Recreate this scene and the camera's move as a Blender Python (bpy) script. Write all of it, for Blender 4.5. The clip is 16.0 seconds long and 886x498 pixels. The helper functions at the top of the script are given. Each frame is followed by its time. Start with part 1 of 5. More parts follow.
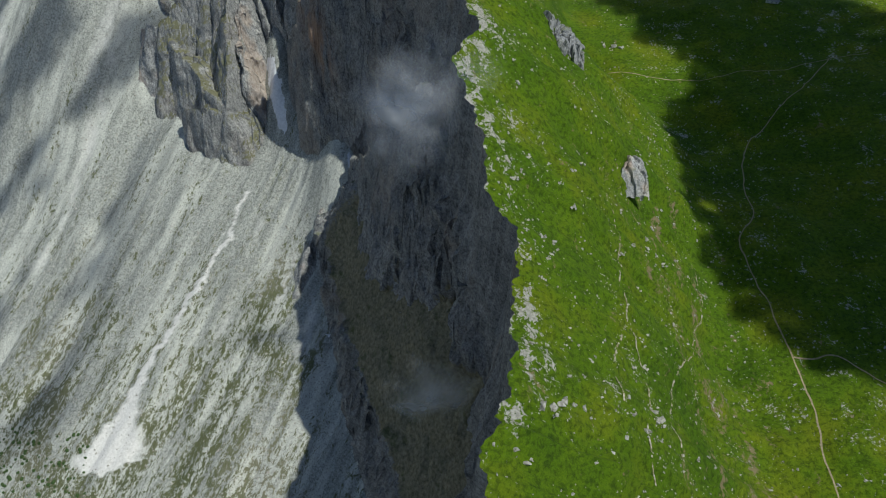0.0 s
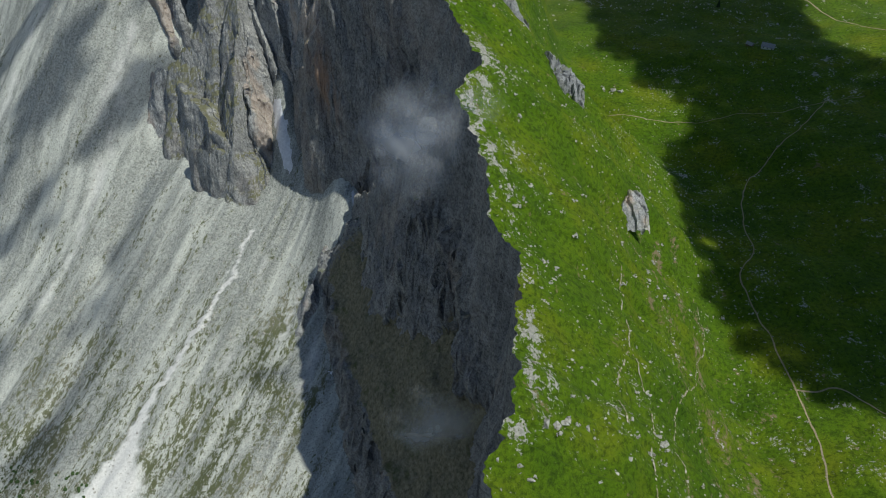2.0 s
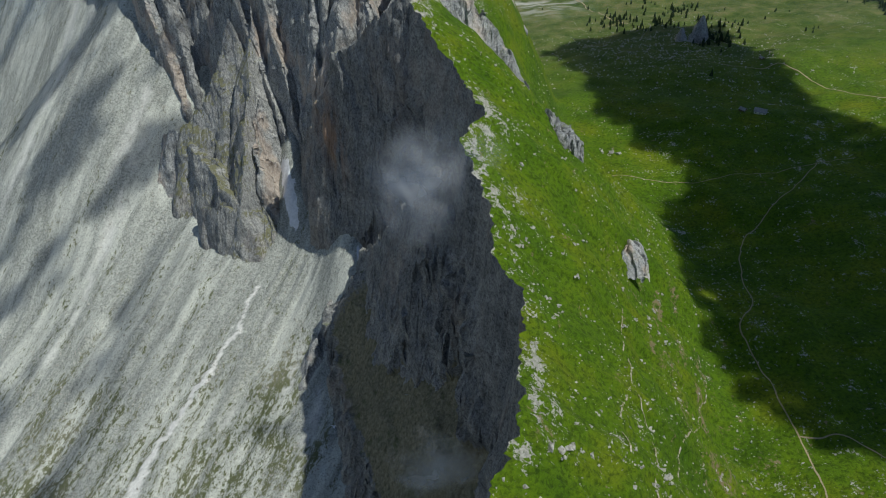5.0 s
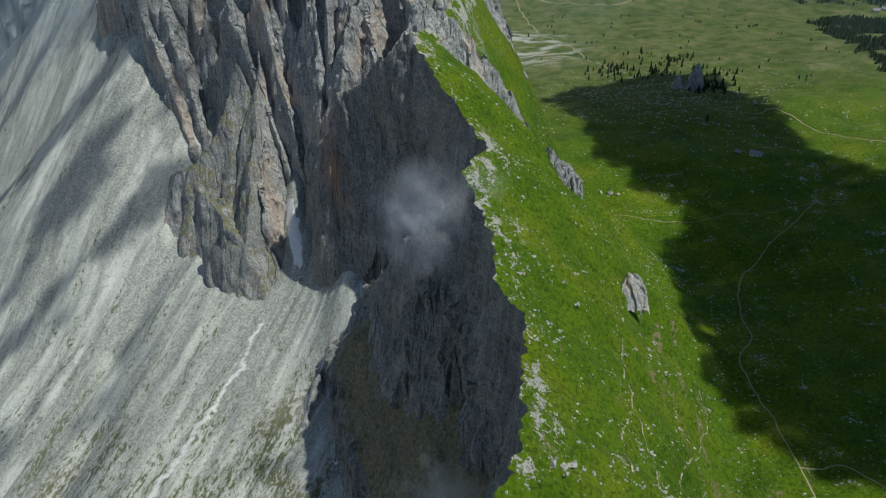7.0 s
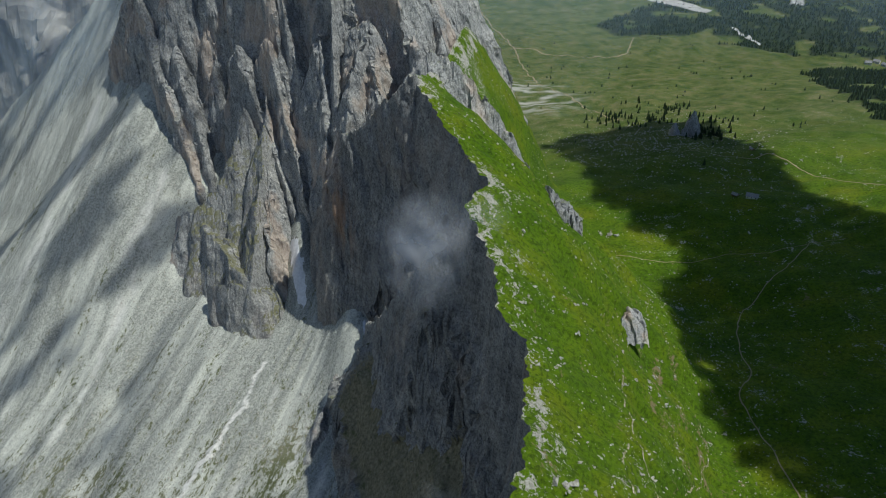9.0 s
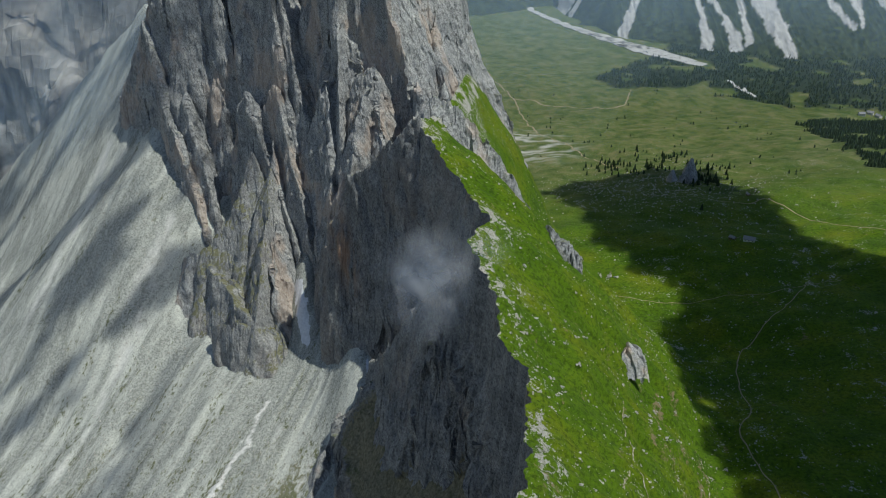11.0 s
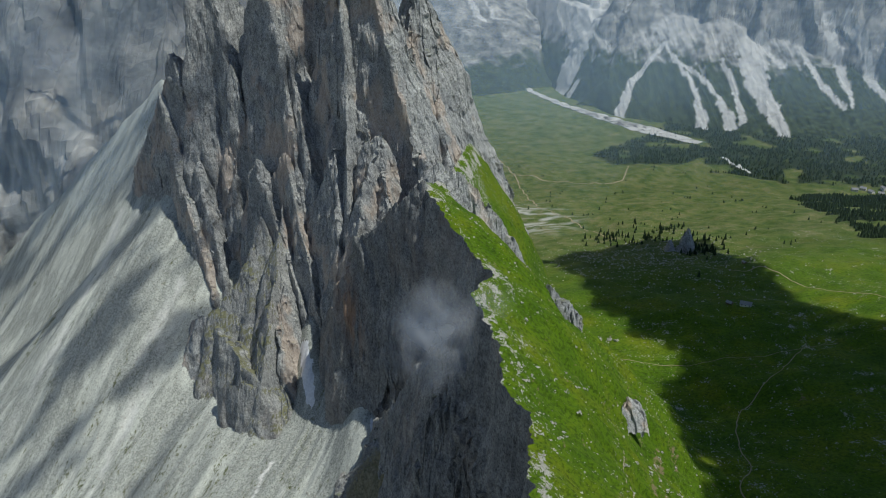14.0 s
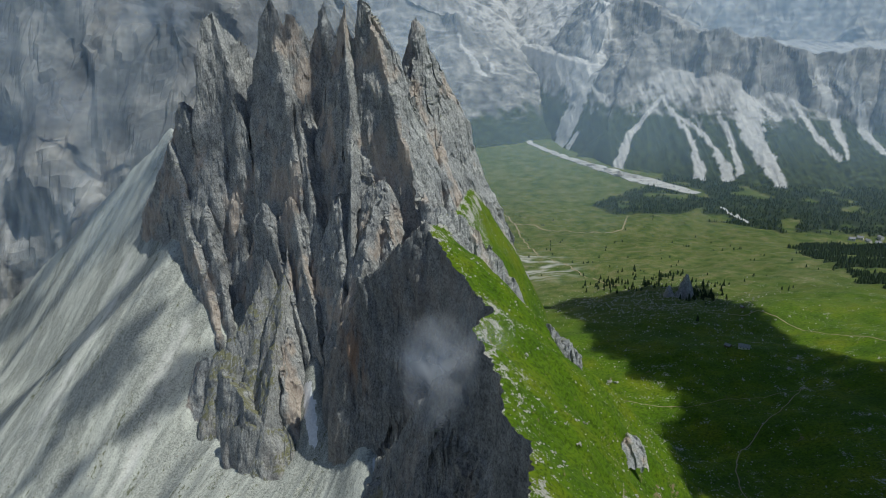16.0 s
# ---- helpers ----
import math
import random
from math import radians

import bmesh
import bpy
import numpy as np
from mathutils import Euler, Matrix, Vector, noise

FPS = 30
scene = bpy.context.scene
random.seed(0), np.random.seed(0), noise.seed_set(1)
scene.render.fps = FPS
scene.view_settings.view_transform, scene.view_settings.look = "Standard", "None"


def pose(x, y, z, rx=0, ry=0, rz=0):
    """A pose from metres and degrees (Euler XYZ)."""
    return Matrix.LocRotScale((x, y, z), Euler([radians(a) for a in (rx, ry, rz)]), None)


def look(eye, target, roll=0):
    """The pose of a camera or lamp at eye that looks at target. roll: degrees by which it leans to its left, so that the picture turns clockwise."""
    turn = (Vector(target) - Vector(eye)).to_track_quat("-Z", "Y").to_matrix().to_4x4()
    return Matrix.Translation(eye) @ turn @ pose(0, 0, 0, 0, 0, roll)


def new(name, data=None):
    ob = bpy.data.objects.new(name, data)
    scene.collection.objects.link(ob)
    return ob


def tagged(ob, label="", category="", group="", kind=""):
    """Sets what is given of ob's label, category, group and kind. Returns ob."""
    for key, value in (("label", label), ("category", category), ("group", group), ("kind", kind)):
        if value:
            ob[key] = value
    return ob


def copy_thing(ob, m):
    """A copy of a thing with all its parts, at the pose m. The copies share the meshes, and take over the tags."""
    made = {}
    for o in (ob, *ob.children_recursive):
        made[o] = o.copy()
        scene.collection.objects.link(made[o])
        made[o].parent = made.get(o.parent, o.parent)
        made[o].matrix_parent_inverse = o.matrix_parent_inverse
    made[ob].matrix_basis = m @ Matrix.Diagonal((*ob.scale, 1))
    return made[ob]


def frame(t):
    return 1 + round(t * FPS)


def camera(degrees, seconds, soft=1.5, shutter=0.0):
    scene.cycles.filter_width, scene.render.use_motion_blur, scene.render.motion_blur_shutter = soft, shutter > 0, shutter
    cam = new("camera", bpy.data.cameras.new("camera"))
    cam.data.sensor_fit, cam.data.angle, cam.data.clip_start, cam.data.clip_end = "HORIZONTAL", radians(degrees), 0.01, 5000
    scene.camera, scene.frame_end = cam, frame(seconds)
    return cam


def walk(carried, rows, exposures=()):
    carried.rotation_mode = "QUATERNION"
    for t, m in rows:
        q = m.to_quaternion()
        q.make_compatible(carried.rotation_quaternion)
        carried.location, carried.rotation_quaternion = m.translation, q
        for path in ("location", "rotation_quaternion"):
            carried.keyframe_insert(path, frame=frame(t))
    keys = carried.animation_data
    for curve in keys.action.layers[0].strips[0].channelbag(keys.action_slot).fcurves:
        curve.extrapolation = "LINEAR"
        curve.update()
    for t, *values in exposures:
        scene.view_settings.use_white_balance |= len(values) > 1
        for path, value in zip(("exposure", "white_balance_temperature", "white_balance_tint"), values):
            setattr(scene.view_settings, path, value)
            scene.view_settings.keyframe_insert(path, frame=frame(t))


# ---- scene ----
cam = camera(57.08, 16.0, soft=1.0)
# seconds, then place in metres and turn in degrees
PATH = [
    (0, pose(14.09, 137.56, 735.11, 41.474, 1.177, -0.969)),
    (1, pose(13.5, 130.58, 731.93, 43.385, 1.172, -0.863)),
    (2, pose(12.65, 123.36, 728.98, 45.256, 1.154, -0.793)),
    (3, pose(11.69, 115.87, 726.23, 47.101, 1.132, -0.747)),
    (4, pose(10.7, 108.11, 723.65, 48.931, 1.111, -0.714)),
    (5, pose(9.74, 100.1, 721.23, 50.755, 1.094, -0.688)),
    (6, pose(8.81, 91.86, 718.96, 52.578, 1.082, -0.663)),
    (7, pose(7.92, 83.43, 716.84, 54.403, 1.072, -0.634)),
    (8, pose(7.03, 74.85, 714.85, 56.232, 1.062, -0.602)),
    (9, pose(6.13, 66.15, 712.97, 58.065, 1.048, -0.565)),
    (10, pose(5.19, 57.34, 711.2, 59.901, 1.028, -0.525)),
    (11, pose(4.19, 48.42, 709.51, 61.74, 0.999, -0.485)),
    (12, pose(3.16, 39.37, 707.84, 63.581, 0.962, -0.447)),
    (13, pose(2.12, 30.12, 706.15, 65.423, 0.921, -0.412)),
    (14, pose(1.15, 20.58, 704.35, 67.268, 0.883, -0.38)),
    (15, pose(0.39, 10.61, 702.34, 69.12, 0.863, -0.346)),
    (16, pose(0.01, 0, 700, 70.982, 0.881, -0.302)),
]
walk(cam, PATH)

# ---- world, sun ----
SUN_TO = Vector((0.42, -0.185, 0.888)).normalized()
world = bpy.data.worlds.new("sky")
scene.world = world
world.use_nodes = True
wn = world.node_tree.nodes
sky = wn.new("ShaderNodeTexSky")
sky.sky_type = "NISHITA"
sky.sun_disc = False
sky.sun_elevation = math.asin(SUN_TO.z)
sky.sun_rotation = math.atan2(SUN_TO.x, SUN_TO.y)
sky.altitude = 2500
sky.air_density = 1.0
sky.dust_density = 0.4
world.node_tree.links.new(sky.outputs[0], wn["Background"].inputs[0])
wn["Background"].inputs[1].default_value = 0.085
lamp = bpy.data.lights.new("sun", "SUN")
lamp.energy, lamp.angle, lamp.color = 3.6, radians(0.55), (0.955, 0.97, 0.91)
new("sun", lamp).matrix_world = look(SUN_TO * 4000, (0, 0, 0))


# ---- noise ----
def lattice(ix, iy, seed):
    h = (ix.astype(np.int64) * 374761393 + iy.astype(np.int64) * 668265263 + seed * 974711) & 0x7FFFFFFF
    h = ((h ^ (h >> 13)) * 1274126177) & 0x7FFFFFFF
    return ((h ^ (h >> 16)) & 0xFFFF) / 65536.0 * 2 * np.pi


def grad(x, y, seed=0):
    """Gradient noise, about -1 to 1."""
    x, y = np.asarray(x, float), np.asarray(y, float)
    ix, iy = np.floor(x), np.floor(y)
    fx, fy = x - ix, y - iy
    u, v = fx * fx * fx * (fx * (fx * 6 - 15) + 10), fy * fy * fy * (fy * (fy * 6 - 15) + 10)

    def corner(a, b):
        g = lattice(ix + a, iy + b, seed)
        return np.cos(g) * (fx - a) + np.sin(g) * (fy - b)

    low = corner(0, 0) * (1 - u) + corner(1, 0) * u
    high = corner(0, 1) * (1 - u) + corner(1, 1) * u
    return (low * (1 - v) + high * v) * 1.5


def fbm(x, y, octaves=4, seed=0, gain=0.5):
    out, amp = 0.0, 1.0
    for k in range(octaves):
        out = out + amp * grad(x * 2**k + 17.3 * k, y * 2**k - 9.1 * k, seed + k)
        amp *= gain
    return out


def ridged(x, y, octaves=4, seed=0, gain=0.5):
    out, amp = 0.0, 1.0
    for k in range(octaves):
        out = out + amp * (1 - 2 * np.abs(grad(x * 2**k + 5.7 * k, y * 2**k + 3.3 * k, seed + k)))
        amp *= gain
    return out


def cells(x, y, seed=0):
    """A random level for each cell of an uneven pavement, -1 to 1."""
    ix, iy = np.floor(x), np.floor(y)
    best, level = np.full(np.shape(x), 9.0), np.zeros(np.shape(x))
    for a in (-1, 0, 1):
        for b in (-1, 0, 1):
            g = lattice(ix + a, iy + b, seed)
            h = lattice(ix + a, iy + b, seed + 3)
            q = np.hypot(ix + a + 0.5 + 0.45 * np.cos(g) - x, iy + b + 0.5 + 0.45 * np.sin(g) - y)
            near = q < best
            best, level = np.where(near, q, best), np.where(near, h / np.pi - 1, level)
    return level


def lattice3(ix, iy, iz, seed):
    return lattice(ix + 57 * iz, iy - 131 * iz, seed) / (2 * np.pi)


def value3(x, y, z, seed=0):
    """Smooth noise in space, -1 to 1."""
    ix, iy, iz = np.floor(x), np.floor(y), np.floor(z)
    u, v, w = (f * f * (3 - 2 * f) for f in (x - ix, y - iy, z - iz))
    out = 0.0
    for a in (0, 1):
        for b in (0, 1):
            for c in (0, 1):
                out = out + lattice3(ix + a, iy + b, iz + c, seed) * (u if a else 1 - u) * (v if b else 1 - v) * (w if c else 1 - w)
    return 2 * out - 1


def blocks3(x, y, z, seed=0):
    """A random level for each block of cracked rock, -1 to 1."""
    ix, iy, iz = np.floor(x), np.floor(y), np.floor(z)
    best, level = np.full(np.shape(x), 9.0), np.zeros(np.shape(x))
    for a in (-1, 0, 1):
        for b in (-1, 0, 1):
            for c in (-1, 0, 1):
                r = [lattice3(ix + a, iy + b, iz + c, seed + k) for k in range(3)]
                q = (ix + a + r[0] - x) ** 2 + (iy + b + r[1] - y) ** 2 + (iz + c + r[2] - z) ** 2
                near = q < best
                best, level = np.where(near, q, best), np.where(near, 2 * ((r[0] * 7.3 + r[1] * 3.1 + r[2] * 5.7) % 1) - 1, level)
    return level


def craggy(x, y, z, amount, seed, mask=None, size=1.0):
    """Pushes a sheet in and out along its normals: upright ribs, clefts, leaning slabs and broken blocks."""
    du = [np.gradient(c, axis=1) for c in (x, y, z)]
    dv = [np.gradient(c, axis=0) for c in (x, y, z)]
    n = [du[1] * dv[2] - du[2] * dv[1], du[2] * dv[0] - du[0] * dv[2], du[0] * dv[1] - du[1] * dv[0]]
    ln = np.sqrt(n[0] ** 2 + n[1] ** 2 + n[2] ** 2) + 1e-9
    if mask is None:
        mask = np.ones(x.shape, bool)
    px, py, pz = x[mask] / size, y[mask] / size, z[mask] / size
    wx, wy, wz = px + 4 * value3(px / 15, py / 15, pz / 22, seed + 1), py + 4 * value3(px / 15 + 7, py / 15, pz / 22, seed + 2), pz + 6 * value3(px / 15, py / 15 + 5, pz / 18, seed + 3)
    sx, sy = wx + 0.22 * wz, wy - 0.12 * wz
    tx, tz = 0.8 * wx - 0.6 * wz, 0.6 * wx + 0.8 * wz
    push = 3.4 * (0.55 - 2 * np.abs(value3(sx / 36, sy / 36, wz / 95, seed + 4)))
    push += 2.0 * (2.2 * np.abs(value3(sx / 15, sy / 15, wz / 52, seed + 5)) - 0.6)
    push += 1.1 * (0.55 - 2 * np.abs(value3(tx / 11, wy / 9, tz / 34, seed + 6)))
    push += 1.0 * blocks3(sx / 7, sy / 7, wz / 15, seed + 7)
    gap = np.sqrt(np.maximum(sum(c * c for c in du), sum(c * c for c in dv)))[mask] / size
    push += 0.8 * np.clip(3.2 / gap, 0, 1) * (0.55 - 2 * np.abs(value3(sx / 4.4, sy / 4.4, wz / 9, seed + 8))) + 0.8 * np.clip(1.4 / gap, 0, 1) ** 2 * value3(wx / 2.1, wy / 2.1, wz / 2.8, seed + 9)
    full = np.zeros(x.shape)
    full[mask] = push * size
    full = full * amount
    return [c + full * k / ln for c, k in zip((x, y, z), n)]


def step(v, a, b):
    s = np.clip((v - a) / (b - a), 0, 1)
    return s * s * (3 - 2 * s)


def smax(a, b, k):
    h = np.clip(0.5 + 0.5 * (a - b) / k, 0, 1)
    return b * (1 - h) + a * h + k * h * (1 - h)


# ---- the lie of the land ----
CREST_Y = [-300, 230, 266, 284, 296, 330, 345, 375, 400, 412, 422, 432, 468, 509, 530, 548, 562, 587, 624, 645, 666, 693, 760, 820, 900, 970, 1050, 1110, 1400, 6000]
CREST_X = [40, 30, 28, 24, 33, 42, 41, 44, 50, 50, 43, 37, 35, 26, 21, 28, 38, 32, 26, 10, -1, -20, -8, 10, 31, 40, 20, -30, -60, -60]
CREST_Z = [420, 450, 453, 454, 455, 451, 448, 442, 440, 438, 438, 442, 451, 454, 456, 457, 458, 452, 447, 460, 474, 487, 462, 452, 462, 443, 370, 250, 20, -60]


def crest(y):
    cx = np.interp(y, CREST_Y, CREST_X) + 2.3 * fbm(y / 8.0, 0 * y + 3.3, 4, 11, 0.7) * (y < 700)
    cz = np.interp(y, CREST_Y, CREST_Z) + 1.2 * fbm(y / 12.0, 0 * y + 8.3, 3, 12, 0.6)
    return cx, cz


def valley(x, y):
    base = np.interp(y, [-300, 300, 420, 560, 700, 900, 1050, 1234, 1480, 1713, 2111, 2740, 3400, 3700, 4200, 4700, 6000], [330, 290, 272, 262, 240, 246, 222, 176, 106, 70, 12, -16, -5, 25, 120, 300, 420])
    roll = np.clip(x - 250, -200, 900) * np.interp(y, [300, 700, 1000, 1500, 2100, 2700], [0.02, 0.14, 0.06, 0.06, -0.05, 0.0])
    near = step(y, -100, 300) * (1 - step(y, 2300, 2800))
    return base + roll + near * (10 * fbm(x / 170, y / 170, 4, 21, 0.45) + 2.0 * fbm(x / 30, y / 30, 3, 25, 0.5))


def scree(x, y):
    s = 135 + 0.45 * (np.minimum(y, 1500) - 560) + (0.25 + 0.0003 * np.clip(y - 560, -200, 900)) * (x + 130)
    s = s - 0.14 * np.clip(y - 1000, 0, 900) - 0.5 * np.clip(y - 1650, 0, 2000)
    k = np.clip((y - 1000) / 215, 0, 1)
    s = smax(s, 388 + 92 * k - 0.95 * np.hypot(x + 338 + 66 * k, y - 1000 - 215 * k), 18)
    s = s + 46 * np.exp(-(((x + 75) / 38) ** 2)) * step(y, 610, 680) * (1 - step(y, 740, 800))
    s = s + 62 * np.exp(-(((x + 236) / 55) ** 2)) * step(y, 850, 965) + 54 * np.exp(-(((x + 144) / 20) ** 2)) * step(y, 730, 815) + 40 * np.exp(-(((x + 140) / 20) ** 2)) * step(y, 815, 860)
    s = np.maximum(s, -150 + 0 * s)
    along, across = 0.49 * x + 0.87 * y, 0.87 * x - 0.49 * y
    return s + 5 * fbm(across / 45, along / 260, 3, 31) + 1.5 * fbm(across / 9, along / 60, 3, 33) - 0.7 * ridged(across / 24, along / 230, 3, 35)


RIGHT_D, RIGHT_H = [0, 6, 50, 90, 120, 156, 230, 700], [0, 3, 42, 92, 132, 176, 262, 800]
LEFT_D, LEFT_H = [0, 2, 7, 20, 29, 40, 52, 70, 400], [0, 15, 54, 84, 122, 194, 260, 380, 2400]
LIP_Y, LIP_X = [200, 300, 394, 424, 451, 494, 567, 638, 689], [14, -2, -26, -34, -46, -59, -82, -99, -117]


def shelf(x, y):
    """The brown turf ledge across the wall, and the rock band that carries it."""
    lip = np.interp(y, LIP_Y, LIP_X) + 5 * fbm(y / 24, x / 60, 4, 45, 0.55)
    plane = 240 + 1.31 * (x + 50) + 0.41 * (y - 560) + 4 * fbm(x / 20, y / 26, 4, 47, 0.5)
    return plane - 4.5 * np.clip(lip - x, 0, None) - 1.5 * np.clip(y - 640, 0, None)


def land(x, y):
    """Height of the ground and of the ridge, and how far a place lies right of the crest."""
    cx, cz = crest(y)
    d = x - cx
    warp = 6.5 * ridged(y / 30, x / 120, 4, 41, 0.55) + 5 * fbm(y / 80, x / 200, 2, 43) + 4.5 * cells(y / 11 + 0.4 * fbm(y / 9, x / 9, 2, 44), x / 40, 46)
    warp = warp * step(-d, 2, 22)
    steep = np.interp(y, [240, 300, 405, 460, 495, 530, 559, 600, 700], [1.5, 2.0, 2.5, 1.8, 1.3, 0.9, 0.8, 0.95, 0.9])
    dl = np.clip(-d * steep + warp, 0, None) * (d < 0)
    drop_l = np.interp(dl, LEFT_D, LEFT_H)
    drop_r = np.interp(np.clip(d, 0, None), RIGHT_D, RIGHT_H) * np.interp(y, [300, 420, 500, 560, 650, 720, 820, 900, 1000], [1, 1, 0.96, 0.95, 0.85, 0.90, 1.3, 1.75, 1.9])
    bumps = 5 * fbm(x / 60, y / 60, 3, 51) * step(d, 10, 60) + 1.1 * fbm(x / 13, y / 13, 3, 55, 0.55) * step(d, 0, 10)
    terrace = 3.0 * ridged((x + 0.15 * y) / 34, y / 120, 2, 57) * step(d, 30, 80)
    ridge = cz + np.where(d >= 0, -drop_r + bumps + terrace, -drop_l)
    right = smax(ridge, valley(x, y), 26.0)
    left = smax(np.maximum(ridge, shelf(x, y)), scree(x, y), 4.0)
    return np.where(d >= 0, right, left), d


def height(x, y):
    return land(np.asarray(x, float), np.asarray(y, float))[0]


def spot(x, y, up=0.0):
    return Vector((x, y, float(height(np.array([x]), np.array([y]))[0]) + up))


RIVER_X, RIVER_Y = [315, 484, 648, 795, 850], [3621, 3130, 2860, 2655, 2590]


def wooded(x, y):
    """Where the spruce woods of the valley stand, 0 to 1."""
    j = 22 * fbm(x / 60, y / 60, 3, 303)
    far = step(y + j - np.interp(x, [380, 519, 677, 904, 982, 1185, 1500], [2480, 2370, 2340, 2250, 2175, 2160, 2150]), -8, 8) * step(x + j - np.interp(y, [2340, 2480, 2700, 3000], [400, 500, 700, 900]), -10, 10)
    near = step(x + j - np.interp(y, [1150, 1210, 1522, 1914, 2050], [700, 700, 775, 865, 1000]), -8, 8) * (y < 2030)
    bed = (x > 300) & (x < 870) & (np.abs(y - np.interp(x, RIVER_X, RIVER_Y)) < 55)
    glade = step(fbm(x / 120, y / 120, 2, 301), -0.5, -0.35)
    return np.where(bed, 0, np.maximum(far, near) * glade)


# ---- materials ----
def mat(name, rough=0.9):
    m = bpy.data.materials.new(name)
    m.use_nodes = True
    b = m.node_tree.nodes["Principled BSDF"]
    b.inputs["Roughness"].default_value = rough
    b.inputs["Specular IOR Level"].default_value = 0.2
    return m, m.node_tree.nodes, m.node_tree.links, b


def noise_tex(n, l, scale, detail=6, rough=0.6, stretch=None, turn=None, src=None):
    t = n.new("ShaderNodeTexNoise")
    t.inputs["Scale"].default_value, t.inputs["Detail"].default_value, t.inputs["Roughness"].default_value = scale, detail, rough
    g = n.new("ShaderNodeNewGeometry")
    out = g.outputs["Position"]
    if turn:
        r = n.new("ShaderNodeMapping")
        r.inputs["Rotation"].default_value = turn
        l.new(out, r.inputs[0])
        out = r.outputs[0]
    if stretch:
        mp = n.new("ShaderNodeMapping")
        mp.inputs["Scale"].default_value = stretch
        l.new(out, mp.inputs[0])
        out = mp.outputs[0]
    l.new(out, t.inputs["Vector"])
    return t.outputs["Fac"]


def ramp(n, l, fac, stops):
    r = n.new("ShaderNodeValToRGB")
    e = r.color_ramp.elements
    while len(e) < len(stops):
        e.new(0.5)
    for k, (p, c) in enumerate(stops):
        e[k].position = p
        e[k].color = (*c, 1) if len(c) == 3 else c
    l.new(fac, r.inputs[0])
    return r.outputs[0]


def blend(n, l, fac, a, b, how="MIX"):
    m = n.new("ShaderNodeMix")
    m.data_type, m.blend_type = "RGBA", how
    m.clamp_factor = True
    for v, s in ((fac, m.inputs[0]), (a, m.inputs[6]), (b, m.inputs[7])):
        if isinstance(v, (int, float)):
            s.default_value = v
        elif isinstance(v, tuple):
            s.default_value = (*v, 1)
        else:
            l.new(v, s)
    return m.outputs[2]


def maths(n, l, how, a, b=0.0, c=0.0):
    m = n.new("ShaderNodeMath")
    m.operation = how
    for v, s in zip((a, b, c), m.inputs):
        if isinstance(v, (int, float)):
            s.default_value = v
        else:
            l.new(v, s)
    return m.outputs[0]


def span(n, l, v, a, b):
    m = n.new("ShaderNodeMapRange")
    m.interpolation_type = "SMOOTHSTEP"
    m.inputs[1].default_value, m.inputs[2].default_value = a, b
    l.new(v, m.inputs[0])
    return m.outputs[0]


def attr(n, l, name):
    a = n.new("ShaderNodeAttribute")
    a.attribute_name = name
    s = n.new("ShaderNodeSeparateColor")
    l.new(a.outputs["Color"], s.inputs[0])
    return s.outputs[0], s.outputs[1], s.outputs[2]


def attr_alpha(n, name):
    a = n.new("ShaderNodeAttribute")
    a.attribute_name = name
    return a.outputs["Alpha"]


def bump(n, l, b, fac, dist, strength=1.0):
    k = n.new("ShaderNodeBump")
    k.inputs["Strength"].default_value, k.inputs["Distance"].default_value = strength, dist
    l.new(fac, k.inputs["Height"])
    l.new(k.outputs[0], b.inputs["Normal"])


def up_facing(n, l):
    g = n.new("ShaderNodeNewGeometry")
    s = n.new("ShaderNodeSeparateXYZ")
    l.new(g.outputs["Normal"], s.inputs[0])
    return s.outputs[2]


